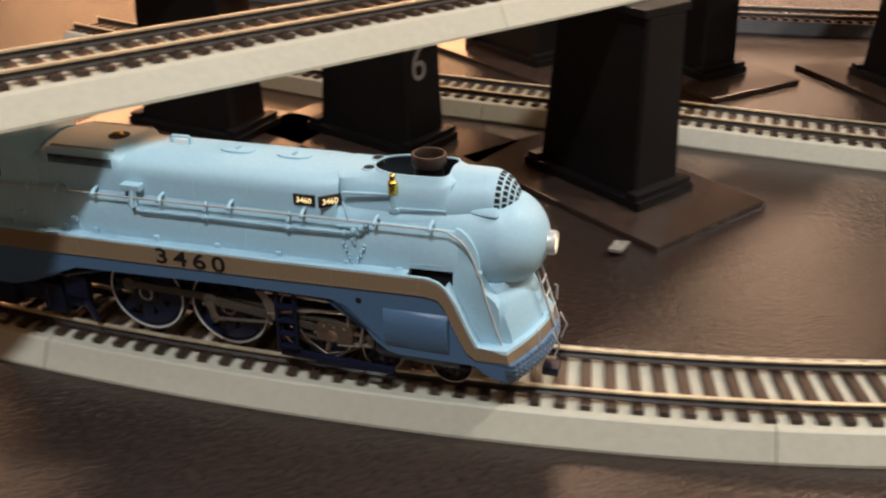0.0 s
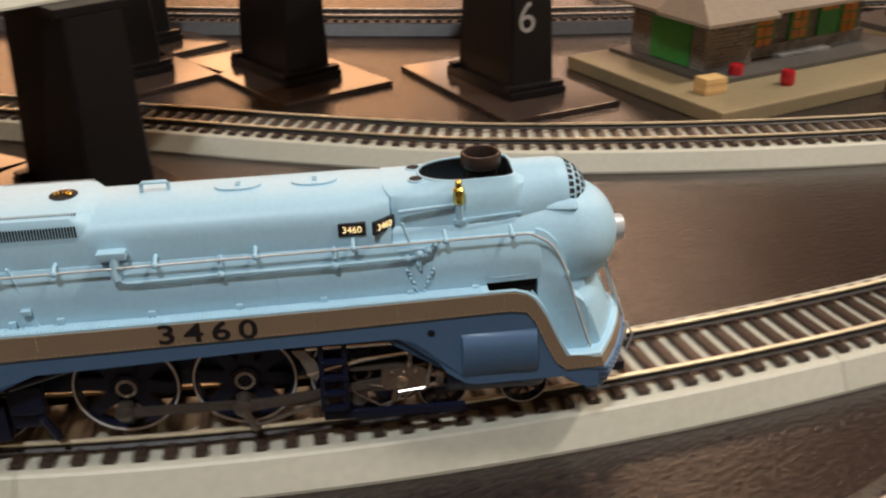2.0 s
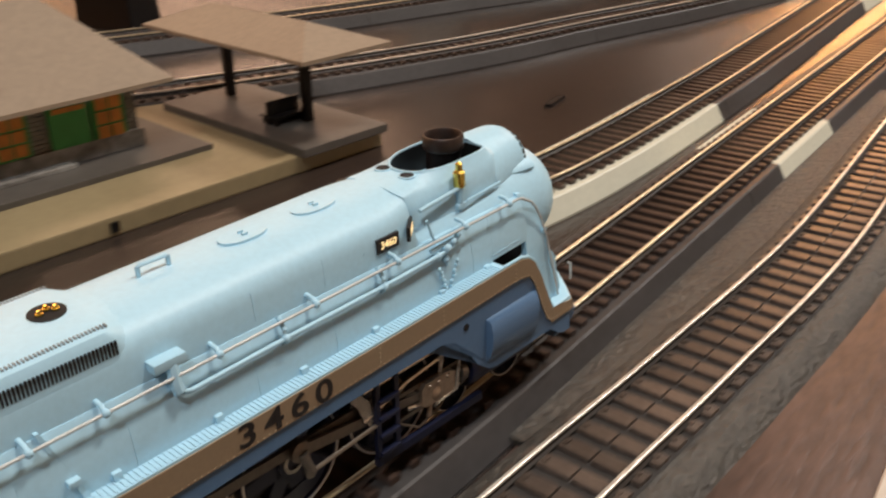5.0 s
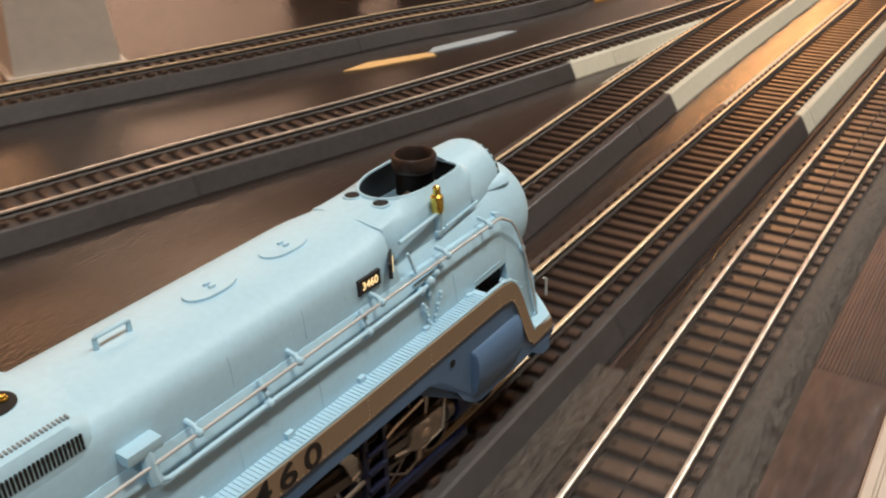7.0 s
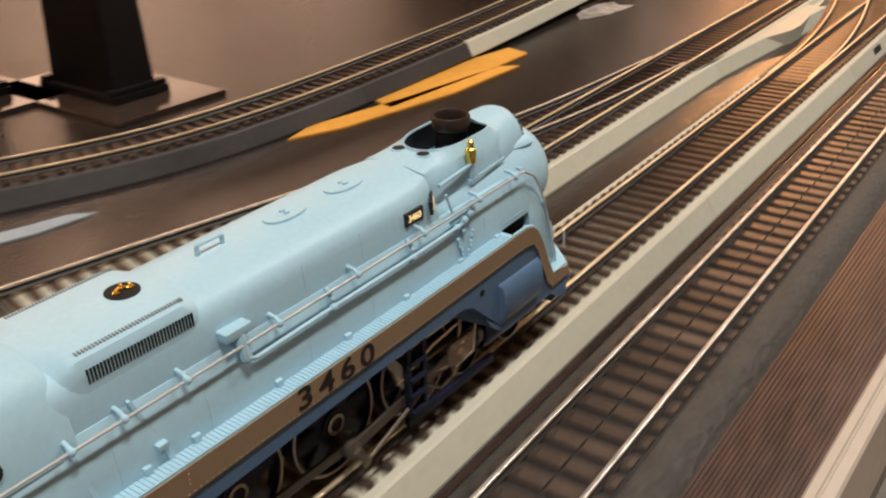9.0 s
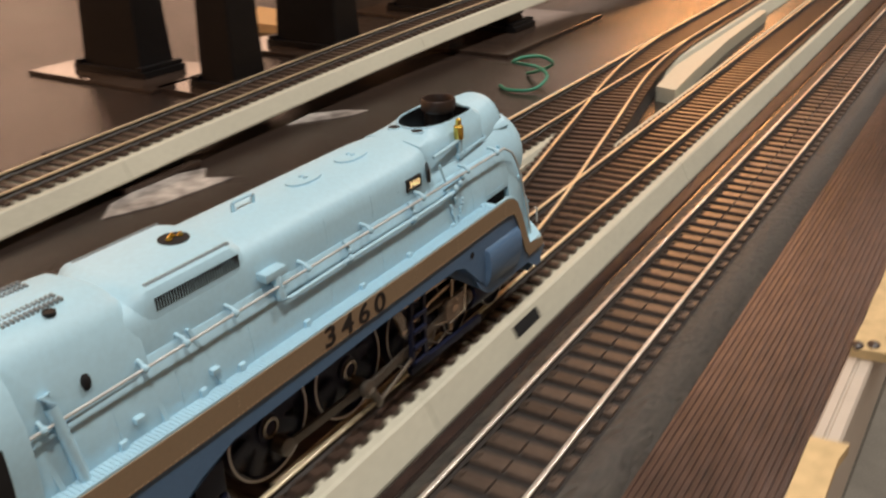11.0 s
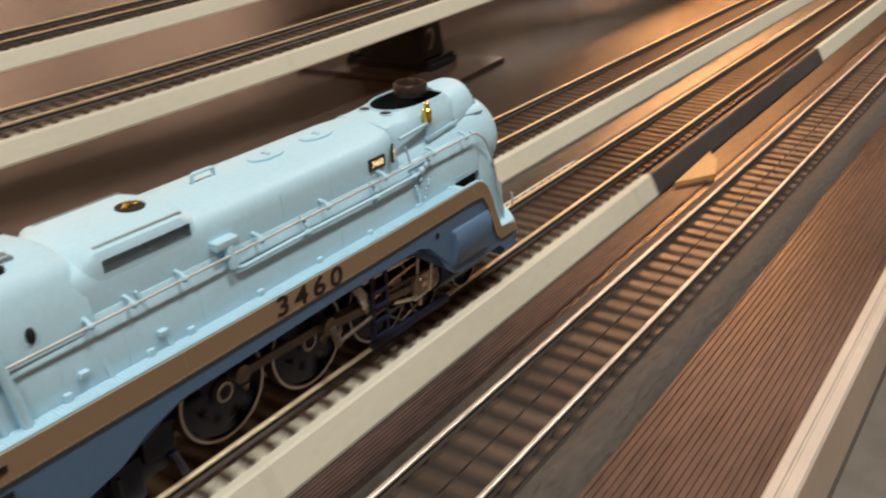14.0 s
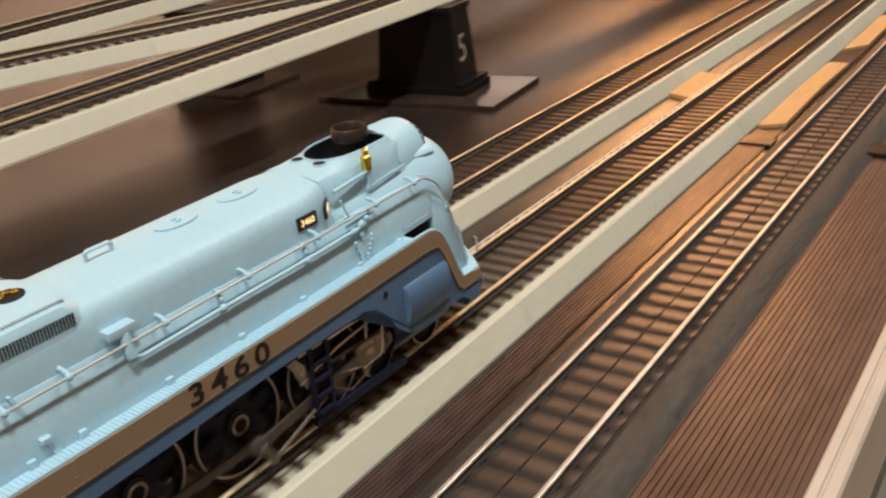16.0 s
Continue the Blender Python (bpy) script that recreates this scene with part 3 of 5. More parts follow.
    tube(bm, [(13.8, side * 16.2, 31.7), (19.0, side * 16.2, 31.75), (21.6, side * 16.2, 31.0), (23.6, side * 16.2, 29.4)], 0.36, 7)
    body("band_lip", bm, PALE_BLUE, smooth=50)
    # raised cover on the skirt over the cylinder
    bm = bmesh.new()
    rings = []
    for x, k in ((8.0, 0.15), (8.4, 1.0), (23.6, 1.0), (24.2, 0.15)):
        rings.append([(x, side * (16.3 + d * k), z) for d, z in ((0, 22.6), (0.6, 22.3), (1.15, 21.5), (1.55, 19.5), (1.5, 17.0), (1.1, 14.5), (0.3, 12.6), (0, 12.2))])
    loft(bm, rings)
    body("cylinder_cover", bm, MID_BLUE, smooth=45)
    bm = bmesh.new()
    lathe(bm, [(0.75, side * 16.0), (0.75, side * 16.55), (0.05, side * 16.56)], (2.0, 0, 23.6), "y", 14)
    body("bolt_hole", bm, DARK_HOLE)
    # near-black panels put in for the shade of the gap between the walkway's end and the shoulder
    bm = bmesh.new()
    box(bm, 14.1, 24.3, side * 13.8 - 2.2, side * 13.8 + 1.8, 24.6, 25.4)
    box(bm, 14.1, 24.3, side * 12.0 - 0.3, side * 12.0 + 0.3, 25.4, 34.2)
    box(bm, 13.5, 14.1, side * 14.0 - 2.2, side * 14.0 + 1.6, 25.4, 30.9)
    body("gap_shade", bm, DARK_HOLE, "near-black panels standing in for the gap's shade")

# front deck, prow and ribbed pilot
def prow(z, front, half, back=30.0, sheer=0.0):
    """A bow-shaped ring at a height; sheer lifts it towards the middle."""
    pts = []
    pts.append((back, -half, z))
    for j in range(15):
        v = -1 + 2 * j / 14
        pts.append((front - 1.2 - (7.6 * half / 16.5) * abs(v) ** 1.7, half * v, z + sheer * (1 - abs(v) ** 1.3)))
    pts.append((back, half, z))
    return pts
bm = bmesh.new()
loft(bm, [prow(14.2, 46.6, 16.4, 30.0, 3.6), prow(15.0, 46.3, 16.3, 30.0, 3.6), prow(15.2, 46.0, 16.0, 30.0, 3.6)])
body("front_deck", bm, PALE_BLUE, smooth=30)
bm = bmesh.new()
loft(bm, [prow(14.5, 45.8, 12.9), prow(18, 44.9, 12.85), prow(21.5, 43.6, 12.7), prow(24.2, 42.6, 12.2), prow(26.0, 41.6, 11.2), prow(27.2, 40.6, 9.6), prow(32, 40.8, 8.2)])
body("front_neck", bm, PALE_BLUE, smooth=50)
bm = bmesh.new()
loft(bm, [prow(11.9, 47.3, 16.75, 30.0, 3.6), prow(14.3, 46.7, 16.7, 30.0, 3.6)])
body("front_band", bm, BRONZE, "bronze brown band round the prow", smooth=40)
bm = bmesh.new()
rings = []
for k in range(25):
    t = k / 24
    z = 11.9 - 7.6 * t
    rib = 0.55 * abs(math.sin(t * math.pi * 5.5))
    rings.append(prow(z, 47.4 + 0.9 * math.sin(t * 2.2) - 3.0 * t ** 2 + rib, 16.4 - 3.2 * t ** 1.5 + rib * 0.5, 35.5, 3.6 - 1.4 * t))
loft(bm, rings)
pilot = body("pilot", bm, MID_BLUE, "ribbed mid blue pilot", smooth=60)
# rows of pale dots paint the sparkle along the pilot's ribs
bm = bmesh.new()
for k in range(5):
    t = (k + 0.5) / 5.5
    z = 11.9 - 7.6 * t
    line = prow(z, 48.0 + 0.9 * math.sin(t * 2.2) - 3.0 * t ** 2, 16.7 - 3.2 * t ** 1.5, 35.5, 3.6 - 1.4 * t)[1:-1]
    for (xa, ya, za), (xb, yb, zb) in zip(line, line[1:]):
        for u in (0.25, 0.75):
            x, y = xa + (xb - xa) * u, ya + (yb - ya) * u
            h = za + (zb - za) * u
            box(bm, x - 0.12, x + 0.12, y - 0.12, y + 0.12, h - 0.08, h + 0.08)
dots = part("pilot_sparkle", bm, WHITE_RIM, pilot, "rows of pale dots standing in for sparkle on the ribs", flex=NOSE_UP)
tagged(dots, kind="stuff")
bm = bmesh.new()
box(bm, 43.5, 47.5, -2.2, 2.2, 0.8, 3.0, 0.3)
body("coupler", bm, NAVY)
bm = bmesh.new()
for side in (-1, 1):
    tube(bm, [(41.6, side * 2.3, 29.5), (43.9, side * 2.3, 22.5), (46.3, side * 2.3, 15.4)], 0.33)
    tube(bm, [(44.2, side * 11.5, 15), (44.2, side * 11.5, 19.0), (43.6, side * 11.2, 19.4)], 0.28)
    tube(bm, [(46.8, side * 5.0, 8), (48.0, side * 5.0, 12), (46.3, side * 5.0, 15.2)], 0.25)
for x, z in ((42.6, 26.5), (43.7, 23.0), (45.0, 19.2)):
    tube(bm, [(x + 0.2, -2.5, z), (x + 0.2, 2.5, z)], 0.26)
body("front_grab_iron", bm, WIRE, "thin bronze grab iron", smooth=60)

# wide rear hood with its vents, then the cab
HOOD_LOW = [(10.7, 43), (10.5, 45.2), (10.15, 47.4), (9.5, 48.7), (8.5, 49.7), (6.5, 50.8), (3.5, 51.5), (0, 51.7)]
HOOD_HIGH = [(10.9, 43), (10.8, 46.0), (10.68, 48.8), (10.5, 50.3), (9.9, 51.4), (7.5, 51.95), (4, 52.2), (0, 52.3)]


def hood_mix(k):
    return [(a + (c - a) * k, b + (d - b) * k) for (a, b), (c, d) in zip(HOOD_LOW, HOOD_HIGH)]


bm = hull([(-60.8, HOOD_LOW), (-62.4, hood_mix(0.25)), (-63.6, hood_mix(0.7)), (-64.6, hood_mix(0.95)), (-65.4, HOOD_HIGH), (-83.0, HOOD_HIGH), (-84.2, hood_mix(0.8)), (-85.4, hood_mix(0.3)), (-86.4, HOOD_LOW)])
body("vent_hood", bm, PALE_BLUE, smooth=40)
for side in (-1, 1):
    bm = bmesh.new()
    for j in range(33):
        x = -82.2 + j * 0.56
        box(bm, x - 0.15, x + 0.15, side * 10.66 - 0.14, side * 10.66 + 0.14, 47.8, 50.0)
    body("vent_grille", bm, DARK_HOLE, "row of dark vent slots")
    bm = bmesh.new()
    for j in range(33):
        x = -82.2 + j * 0.56
        box(bm, x - 0.13, x + 0.13, side * 8.6 - 0.4, side * 8.6 + 0.4, 51.5, 51.88)
    body("roof_grille", bm, VENT_GREY, "row of grey roof vent slots")
bm = hull([(-86.5, [(11.9, 40), (11.2, 44.5), (9.0, 49.0), (7.5, 50.8), (4, 52.0), (0, 52.4)]), (-89.5, [(12.3, 40), (11.8, 44.8), (10.2, 49.6), (8.8, 52.2), (5, 53.8), (0, 54.2)]),
           (-109, [(12.6, 40), (12.1, 45.0), (10.6, 50), (9.2, 52.8), (5, 54.4), (0, 54.9)])])
body("rear_hood", bm, PALE_BLUE, smooth=50)
bm = bmesh.new()
for side in (-1, 1):
    for row in (3.2, 5.0):
        for j in range(13):
            x = -104 + j * 0.8
            box(bm, x - 0.2, x + 0.2, side * row - 0.55, side * row + 0.55, 53.9, 54.45)
body("hood_grille", bm, VENT_GREY)
bm = bmesh.new()
for x, y, z in ((-97.5, -6.5, 53.7),):
    lathe(bm, [(1.0, z - 0.4), (1.0, z + 0.25), (0.05, z + 0.3)], (x, y, 0), "z", 12)
body("hood_plug", bm, BLACK_PLASTIC)
cab_half = [(15.2, 30.5), (15.4, 38), (15.0, 44), (13.0, 49.5), (9.5, 53.4), (5, 55.0), (0, 55.5)]
bm = hull([(-109.5, [(a * 0.985, min(b, 55)) for a, b in cab_half]), (-110.2, cab_half), (-126, cab_half)])
cab = body("cab", bm, PALE_BLUE)
for side in (-1, 1):
    bm = bmesh.new()
    loft(bm, [[(x, side * 15.38, 34.5), (x, side * 15.55, 38.5), (x, side * 15.2, 43.2), (x, side * 14.6, 43.2), (x, side * 14.8, 34.5)] for x in (-123, -113.6)])
    part("cab_window", bm, DARK_HOLE, cab, "dark cab window opening", flex=NOSE_UP)
# slot vents in the skirt below the cab
for side in (-1, 1):
    for z in (27.2, 22.3):
        bm = bmesh.new()
        box(bm, -119, -108.5, side * 16.8 - 0.12, side * 16.8 + 0.12, z, z + 1.1)
        body("skirt_slot", bm, DARK_HOLE)

# fittings on the boiler top
bm = bmesh.new()
lathe(bm, [(2.75, 51.1), (2.75, 52.42), (2.5, 52.45), (0.05, 52.45)], (-68.2, 0, 0), "z", 24)
well = body("safety_valve_well", bm, DARK_HOLE, "dark round well")
bm = bmesh.new()
for dx, dy in ((-1.2, -0.3), (0.2, 0.5), (1.2, -0.4)):
    lathe(bm, [(0.6, 52.3), (0.6, 52.75), (0.35, 52.85), (0.35, 53.2), (0.05, 53.25)], (-68.2 + dx, dy, 0), "z", 10)
part("safety_valve", bm, BRASS, well, "small brass safety valves", 40, NOSE_UP)
for x in (-19.1, -34.3):
    bm = bmesh.new()
    loft(bm, [[(x + 4.6 * (abs(c) ** 0.8) * (1 if c > 0 else -1), 2.5 * s, z) for c, s in ((math.cos(2 * math.pi * j / 28), math.sin(2 * math.pi * j / 28)) for j in range(28))]
              for z in (51.1, 52.0, 52.1)])
    hatch = body("sand_hatch", bm, PALE_BLUE, smooth=30)
    bm = bmesh.new()
    for dy in (-0.6, 0.6):
        box(bm, x - 0.5, x + 0.5, dy - 0.25, dy + 0.25, 52.1, 52.5, 0.08)
    part("hatch_latch", bm, PALE_BLUE, hatch, flex=NOSE_UP)
bm = bmesh.new()
tube(bm, [(-53.3, 0.6, 51.5), (-53.3, 0.6, 53.2), (-52.9, 0.6, 53.5), (-48.4, 0.6, 53.5), (-48.0, 0.6, 53.2), (-48.0, 0.6, 51.5)], 0.42)
body("lifting_handle", bm, PALE_BLUE, smooth=60)
for side in (-1, 1):
    bm = bmesh.new()
    lathe(bm, [(1.35, 51.0), (1.35, 51.98), (0.05, 52.0)], (1.2, side * 3.15, 0), "z", 18)
    ring = body("sand_port", bm, DARK_HOLE)
    bm = bmesh.new()
    lathe(bm, [(1.4, 51.4), (1.75, 51.4), (1.7, 51.95), (1.4, 52.02)], (1.2, side * 3.15, 0), "z", 18)
    part("port_rim", bm, PALE_BLUE, ring, flex=NOSE_UP)
# fine panel seams on the casing and the boiler's flanks
for side in (-1, 1):
    seams = [[(x, side * a, b) for a, b in casing(10.45, 51.75)[1:4]] for x in (-41.5, -27.0, -14.2)]
    seams += [[(x, side * a, b) for a, b in flank(1.0)[:4]] for x in (-95.0, -82.5, -66.0, -44.0, -27.5, 8.0)]
    seams.append([(13.5, side * 12.3, 39.5), (13.5, side * 13.42, 33.4), (22.5, side * 13.40, 33.8)])
    seams.append([(-30, side * 11.0, 45.2), (-30, side * 10.75, 46.4), (-18, side * 10.75, 46.6), (-18, side * 11.0, 45.0)])
    for pts in seams:
        bm = bmesh.new()
        tube(bm, pts, 0.09, 5)
        body("panel_seam", bm, PALE_BLUE, smooth=60)

# number boards
for side in (-1, 1):
    for base, turn in (((-12.3, side * 11.0, 45.4), 0), ((-6.1, side * 10.55, 45.7), 40 if side < 0 else -40)):
        m = Matrix.Translation(base) @ Matrix.Rotation(radians(turn), 4, "Z")
        bm = bmesh.new()
        box(bm, -2.7, 2.7, -0.35, 0.35, -1.35, 1.35, 0.1, None)
        bm.transform(m)
        plate = body("number_board", bm, BLACK_PAINT, "black lit number board", smooth=20)
        cu = bpy.data.curves.new("number", "FONT")
        cu.body, cu.size, cu.extrude, cu.align_x, cu.align_y = "3460", 1.95 * MM, 0.05 * MM, "CENTER", "CENTER"
        digits = new("number", cu)
        cu.materials.append(LIT_DIGIT)
        digits.parent = plate
        digits.matrix_basis = Matrix.Translation(Vector((NOSE_UP @ m @ Vector((0, side * 0.42, 0))) * MM)) @ Matrix.Rotation(radians(turn), 4, "Z") @ (pose(0, 0, 0, 90, 0, 0) if side < 0 else pose(0, 0, 0, 90, 0, 180))

for side in (-1, 1):
    cu = bpy.data.curves.new("road_number", "FONT")
    cu.body, cu.size, cu.extrude, cu.align_x, cu.align_y = "3460", 5.9 * MM, 0.04 * MM, "CENTER", "CENTER"
    cu.space_character, cu.offset = 1.36, 0.0001
    digits = new("road_number", cu)
    cu.materials.append(BLACK_PAINT)
    digits.parent = loco
    digits.matrix_basis = Matrix.Translation(Vector(NOSE_UP @ Vector((-41.8, side * 16.82, 28.15))) * MM) @ (pose(0, 0, 0, 90, -0.4, 0) if side < 0 else pose(0, 0, 0, 90, 0.4, 180)) @ Matrix.Diagonal((1.3, 1, 1, 1))

# whistle, handrail and piping on both sides
for side in (-1, 1):
    if side < 0:
        bm = bmesh.new()
        lathe(bm, [(1.0, 49.0), (1.15, 49.3), (1.15, 52.0), (0.7, 52.4), (0.7, 53.6), (0.3, 54.0), (0.05, 54.1)], (9.1, side * 9.2, -0.4), "z", 14)
        body("whistle", bm, BRASS, "yellow brass whistle", smooth=40)
    bm = bmesh.new()
    tube(bm, [(9.2, side * 9.0, 43.8), (9.2, side * 9.2, 48.8)], 0.85, 10)
    box(bm, 8.0, 10.4, side * 9.1 - 0.8, side * 9.1 + 0.8, 44.2, 45.2, 0.2)
    tube(bm, [(8.2, side * 9.6, 48.5), (-3.0, side * 10.2, 48.0)], 0.4, 7)
    tube(bm, [(-2.5, side * 11.4, 46.2), (-1.2, side * 11.8, 42.0)], 0.3, 6)
    tube(bm, [(10.5, side * 9.9, 45.4), (21.5, side * 9.2, 45.7)], 0.22, 6)
    body("whistle_pipe", bm, PALE_BLUE, smooth=60)
    rail = [(x, side * 13.5, 42.6 + 0.012 * x) for x in (-112, -90, -70, -50, -31, -12, 6, 19)]
    curve = [(23.0, side * 13.3, 42.6), (26.2, side * 13.4, 40.8), (28.6, side * 13.5, 37.5), (30.4, side * 13.7, 33.2), (32.2, side * 14.1, 27.0), (34.4, side * 14.2, 20.0), (36.0, side * 14.0, 15.4)]
    bm = bmesh.new()
    tube(bm, spline(rail + curve, 2.0), 0.27, 8)
    body("handrail", bm, WIRE, "thin bronze handrail", smooth=70)
    for x in (-106.5, -88.5, -80.0, -69.0, -50.2, -31.2, -12.3, 5.8, 19.0):
        bm = bmesh.new()
        z = 42.6 + 0.012 * x
        tube(bm, [(x, side * 10.9, z + 0.9), (x, side * 12.6, z + 0.75), (x, side * 13.5, z)], 0.42, 8)
        ball(bm, (x, side * 13.5, z), 0.7, 8)
        body("stanchion", bm, PALE_BLUE, smooth=60)
    bm = bmesh.new()
    tube(bm, [(30.4, side * 12.6, 33.0), (30.4, side * 13.8, 33.0)], 0.7, 8)
    body("stanchion", bm, PALE_BLUE, smooth=60)
    bm = bmesh.new()
    box(bm, -60.8, -55.4, side * 12.0 - 1.3, side * 12.0 + 1.3, 43.4, 45.0, 0.3)
    tube(bm, [(-57.6, side * 12.4, 43.6), (-57.9, side * 13.2, 40.6), (-57.6, side * 13.4, 39.3)], 1.0, 8)
    body("check_valve", bm, PALE_BLUE, smooth=40)
    bm = bmesh.new()
    tube(bm, [(-57.0, side * 13.4, 39.0), (-55.8, side * 13.6, 38.6), (-40, side * 13.6, 39.0), (-14, side * 13.6, 39.2), (-1.5, side * 13.5, 39.5), (2.2, side * 13.2, 39.6)], 0.4, 8)
    for x in (-38.0, -16.0):
        tube(bm, [(x, side * 12.4, 37.6), (x, side * 13.4, 38.2), (x, side * 13.5, 40.6), (x, side * 12.0, 42.4)], 0.45, 7)
        ball(bm, (x, side * 13.6, 39.0), 0.8, 8)
    body("feed_pipe", bm, PALE_BLUE, smooth=60)
    bm = bmesh.new()
    for dx, dz, r in ((0, 40.0, 1.0), (-2.4, 39.3, 0.8), (1.8, 40.8, 0.8), (3.2, 41.9, 0.7), (-0.3, 37.8, 0.6)):
        ball(bm, (0.6 + dx, side * 13.3, dz), r, 8)
    tube(bm, [(-3.5, side * 13.0, 40.8), (4.2, side * 13.0, 41.2)], 0.4, 7)
    tube(bm, [(0.6, side * 13.2, 40), (0.6, side * 13.4, 36.6)], 0.4, 7)
    for k, (xa, xb) in enumerate(((-2.0, -0.4), (3.0, 1.0))):
        for j in range(6):
            ball(bm, (xa + (xb - xa) * j / 5 + 0.25 * (j % 2), side * 13.7, 36.8 - 0.95 * j), 0.42, 6)
    body("injector", bm, PALE_BLUE, smooth=60)
    for x in (-95, -78.5, -69.5, -52.2, -35.3, -18.9, -1.5, 11.5):
        bm = bmesh.new()
        box(bm, x - 0.7, x + 0.7, side * 13.6 - 0.6, side * 13.6 + 0.6, 30.8, 32.3, 0.15)
        body("bracket", bm, PALE_BLUE, smooth=20)
    for x, z in ((-75.5, 34.2), (-91.5, 34.2)):
        bm = bmesh.new()
        box(bm, x - 0.9, x + 0.9, side * 13.7 - 0.7, side * 13.7 + 0.7, z - 0.5, z + 0.5, 0.15, None)
        body("washout_plug", bm, PALE_BLUE, smooth=20)
    for xa, xb in ((-78.2, -74.5), (-88.6, -87.0), (-108.0, -106.5)):
        bm = bmesh.new()
        loft(bm, [[(xa + d, side * (11.8 + q), 42.6) for d, q in ((0, 0), (0.6, 0.1), (0.6, -0.6), (0, -0.6))],
                  [(xb + d, side * (14.0 + q), 30.6) for d, q in ((0, 0), (0.9, 0.1), (0.9, -0.6), (0, -0.6))]])
        body("boiler_strap", bm, PALE_BLUE, smooth=20)
    bm = bmesh.new()
    tube(bm, [(-104.6, side * 12.2, 45.6), (-104.4, side * 12.9, 43.8), (-103.4, side * 13.9, 36), (-102.6, side * 14.4, 29.8)], 0.95, 10)
    body("drain_pipe", bm, PALE_BLUE, smooth=50)
    bm = bmesh.new()
    ball(bm, (-97.8, side * 12.1, 43.9), 1.1, 10, (0.8, 0.6, 1.3))
    body("blow_off_port", bm, DARK_HOLE, smooth=60)
    # rivets on the front shoulder
    bm = bmesh.new()
    for j in range(12):
        box(bm, 24.6 + j * 0.95, 24.9 + j * 0.95, side * 13.75 - 0.1, side * 13.75 + 0.1, 24.6, 24.9)
    for j in range(9):
        box(bm, 30.0, 30.3, side * 13.75 - 0.1, side * 13.75 + 0.1, 16 + j * 1.2, 16.3 + j * 1.2)
    body("shoulder_rivet", bm, PALE_BLUE)

# ---- running gear: wheels roll, rods follow ----
WHEELS = []


def wheel(x, y_out, z, r, spokes, side, crank=0.0):
    bm = bmesh.new()
    y0, y1 = side * (y_out - 2.6), side * y_out
    lathe(bm, [(r * 0.98, y0), (r, y0), (r, y1 - side * 0.25), (r * 0.9, y1), (r * 0.9, y1 - side * 0.9), (r * 0.9, y0)], (0, 0, 0), "y", 40)
    lathe(bm, [(r * 0.26, y0), (r * 0.26, y1 - side * 0.1), (r * 0.13, y1 + side * 0.1), (0.05, y1 + side * 0.1)], (0, 0, 0), "y", 16)
    hub = part("wheel", bm, NAVY, loco, "dark navy spoked wheel", 30)
    for j in range(spokes):
        m = Matrix.Rotation(-2 * math.pi * j / spokes, 4, "Y")
        w = r * (0.16 if spokes < 9 else 0.07)
        bm = bmesh.new()
        loft(bm, [[m @ Vector((rr, y, s * ww)) for y, s in ((y0, -1), (y1 - side * 0.6, -1), (y1 - side * 0.6, 1), (y0, 1))] for rr, ww in ((r * 0.2, w), (r * 0.92, w * 0.8))])
        part("spoke", bm, NAVY, hub)
    if crank:
        bm = bmesh.new()
        prism(bm, [(r * 0.87 * math.cos(a), r * 0.87 * math.sin(a)) for a in (radians(d) for d in range(130, 231, 10))], y0 + side * 0.8, y1 - side * 0.35)
        part("counterweight", bm, NAVY, hub)
    bm = bmesh.new()
    lathe(bm, [(r * 0.985, y1 - side * 0.25), (r * 0.985, y1 + side * 0.05), (r * 0.94, y1 + side * 0.05), (r * 0.94, y1 - side * 0.25)], (0, 0, 0), "y", 44)
    part("tyre", bm, WHITE_RIM, hub, "white-painted tyre edge", 30)
    if crank:
        bm = bmesh.new()
        lathe(bm, [(r * 0.2, y1), (r * 0.2, y1 + side * 0.5), (r * 0.135, y1 + side * 0.55), (r * 0.135, y1 + side * 0.1)], (0, 0, 0), "y", 20)
        part("axle_cap", bm, STEEL, hub, "", 40)
    WHEELS.append((hub, x, z, r))
    return hub


DRIVERS = (-61.5, -37.2, -12.9)
R_DRIVE, CRANK = 11.0, 4.6
for side in (-1, 1):
    for x in DRIVERS:
        wheel(x, 9.6, R_DRIVE, R_DRIVE, 8, side, 1.0)
    for x in (4.6, 22.5):
        wheel(x, 9.4, 5.4, 5.4, 10, side)
    for x in (-88.0, -104.0):
        wheel(x, 9.2, 6.0, 6.0, 10, side)

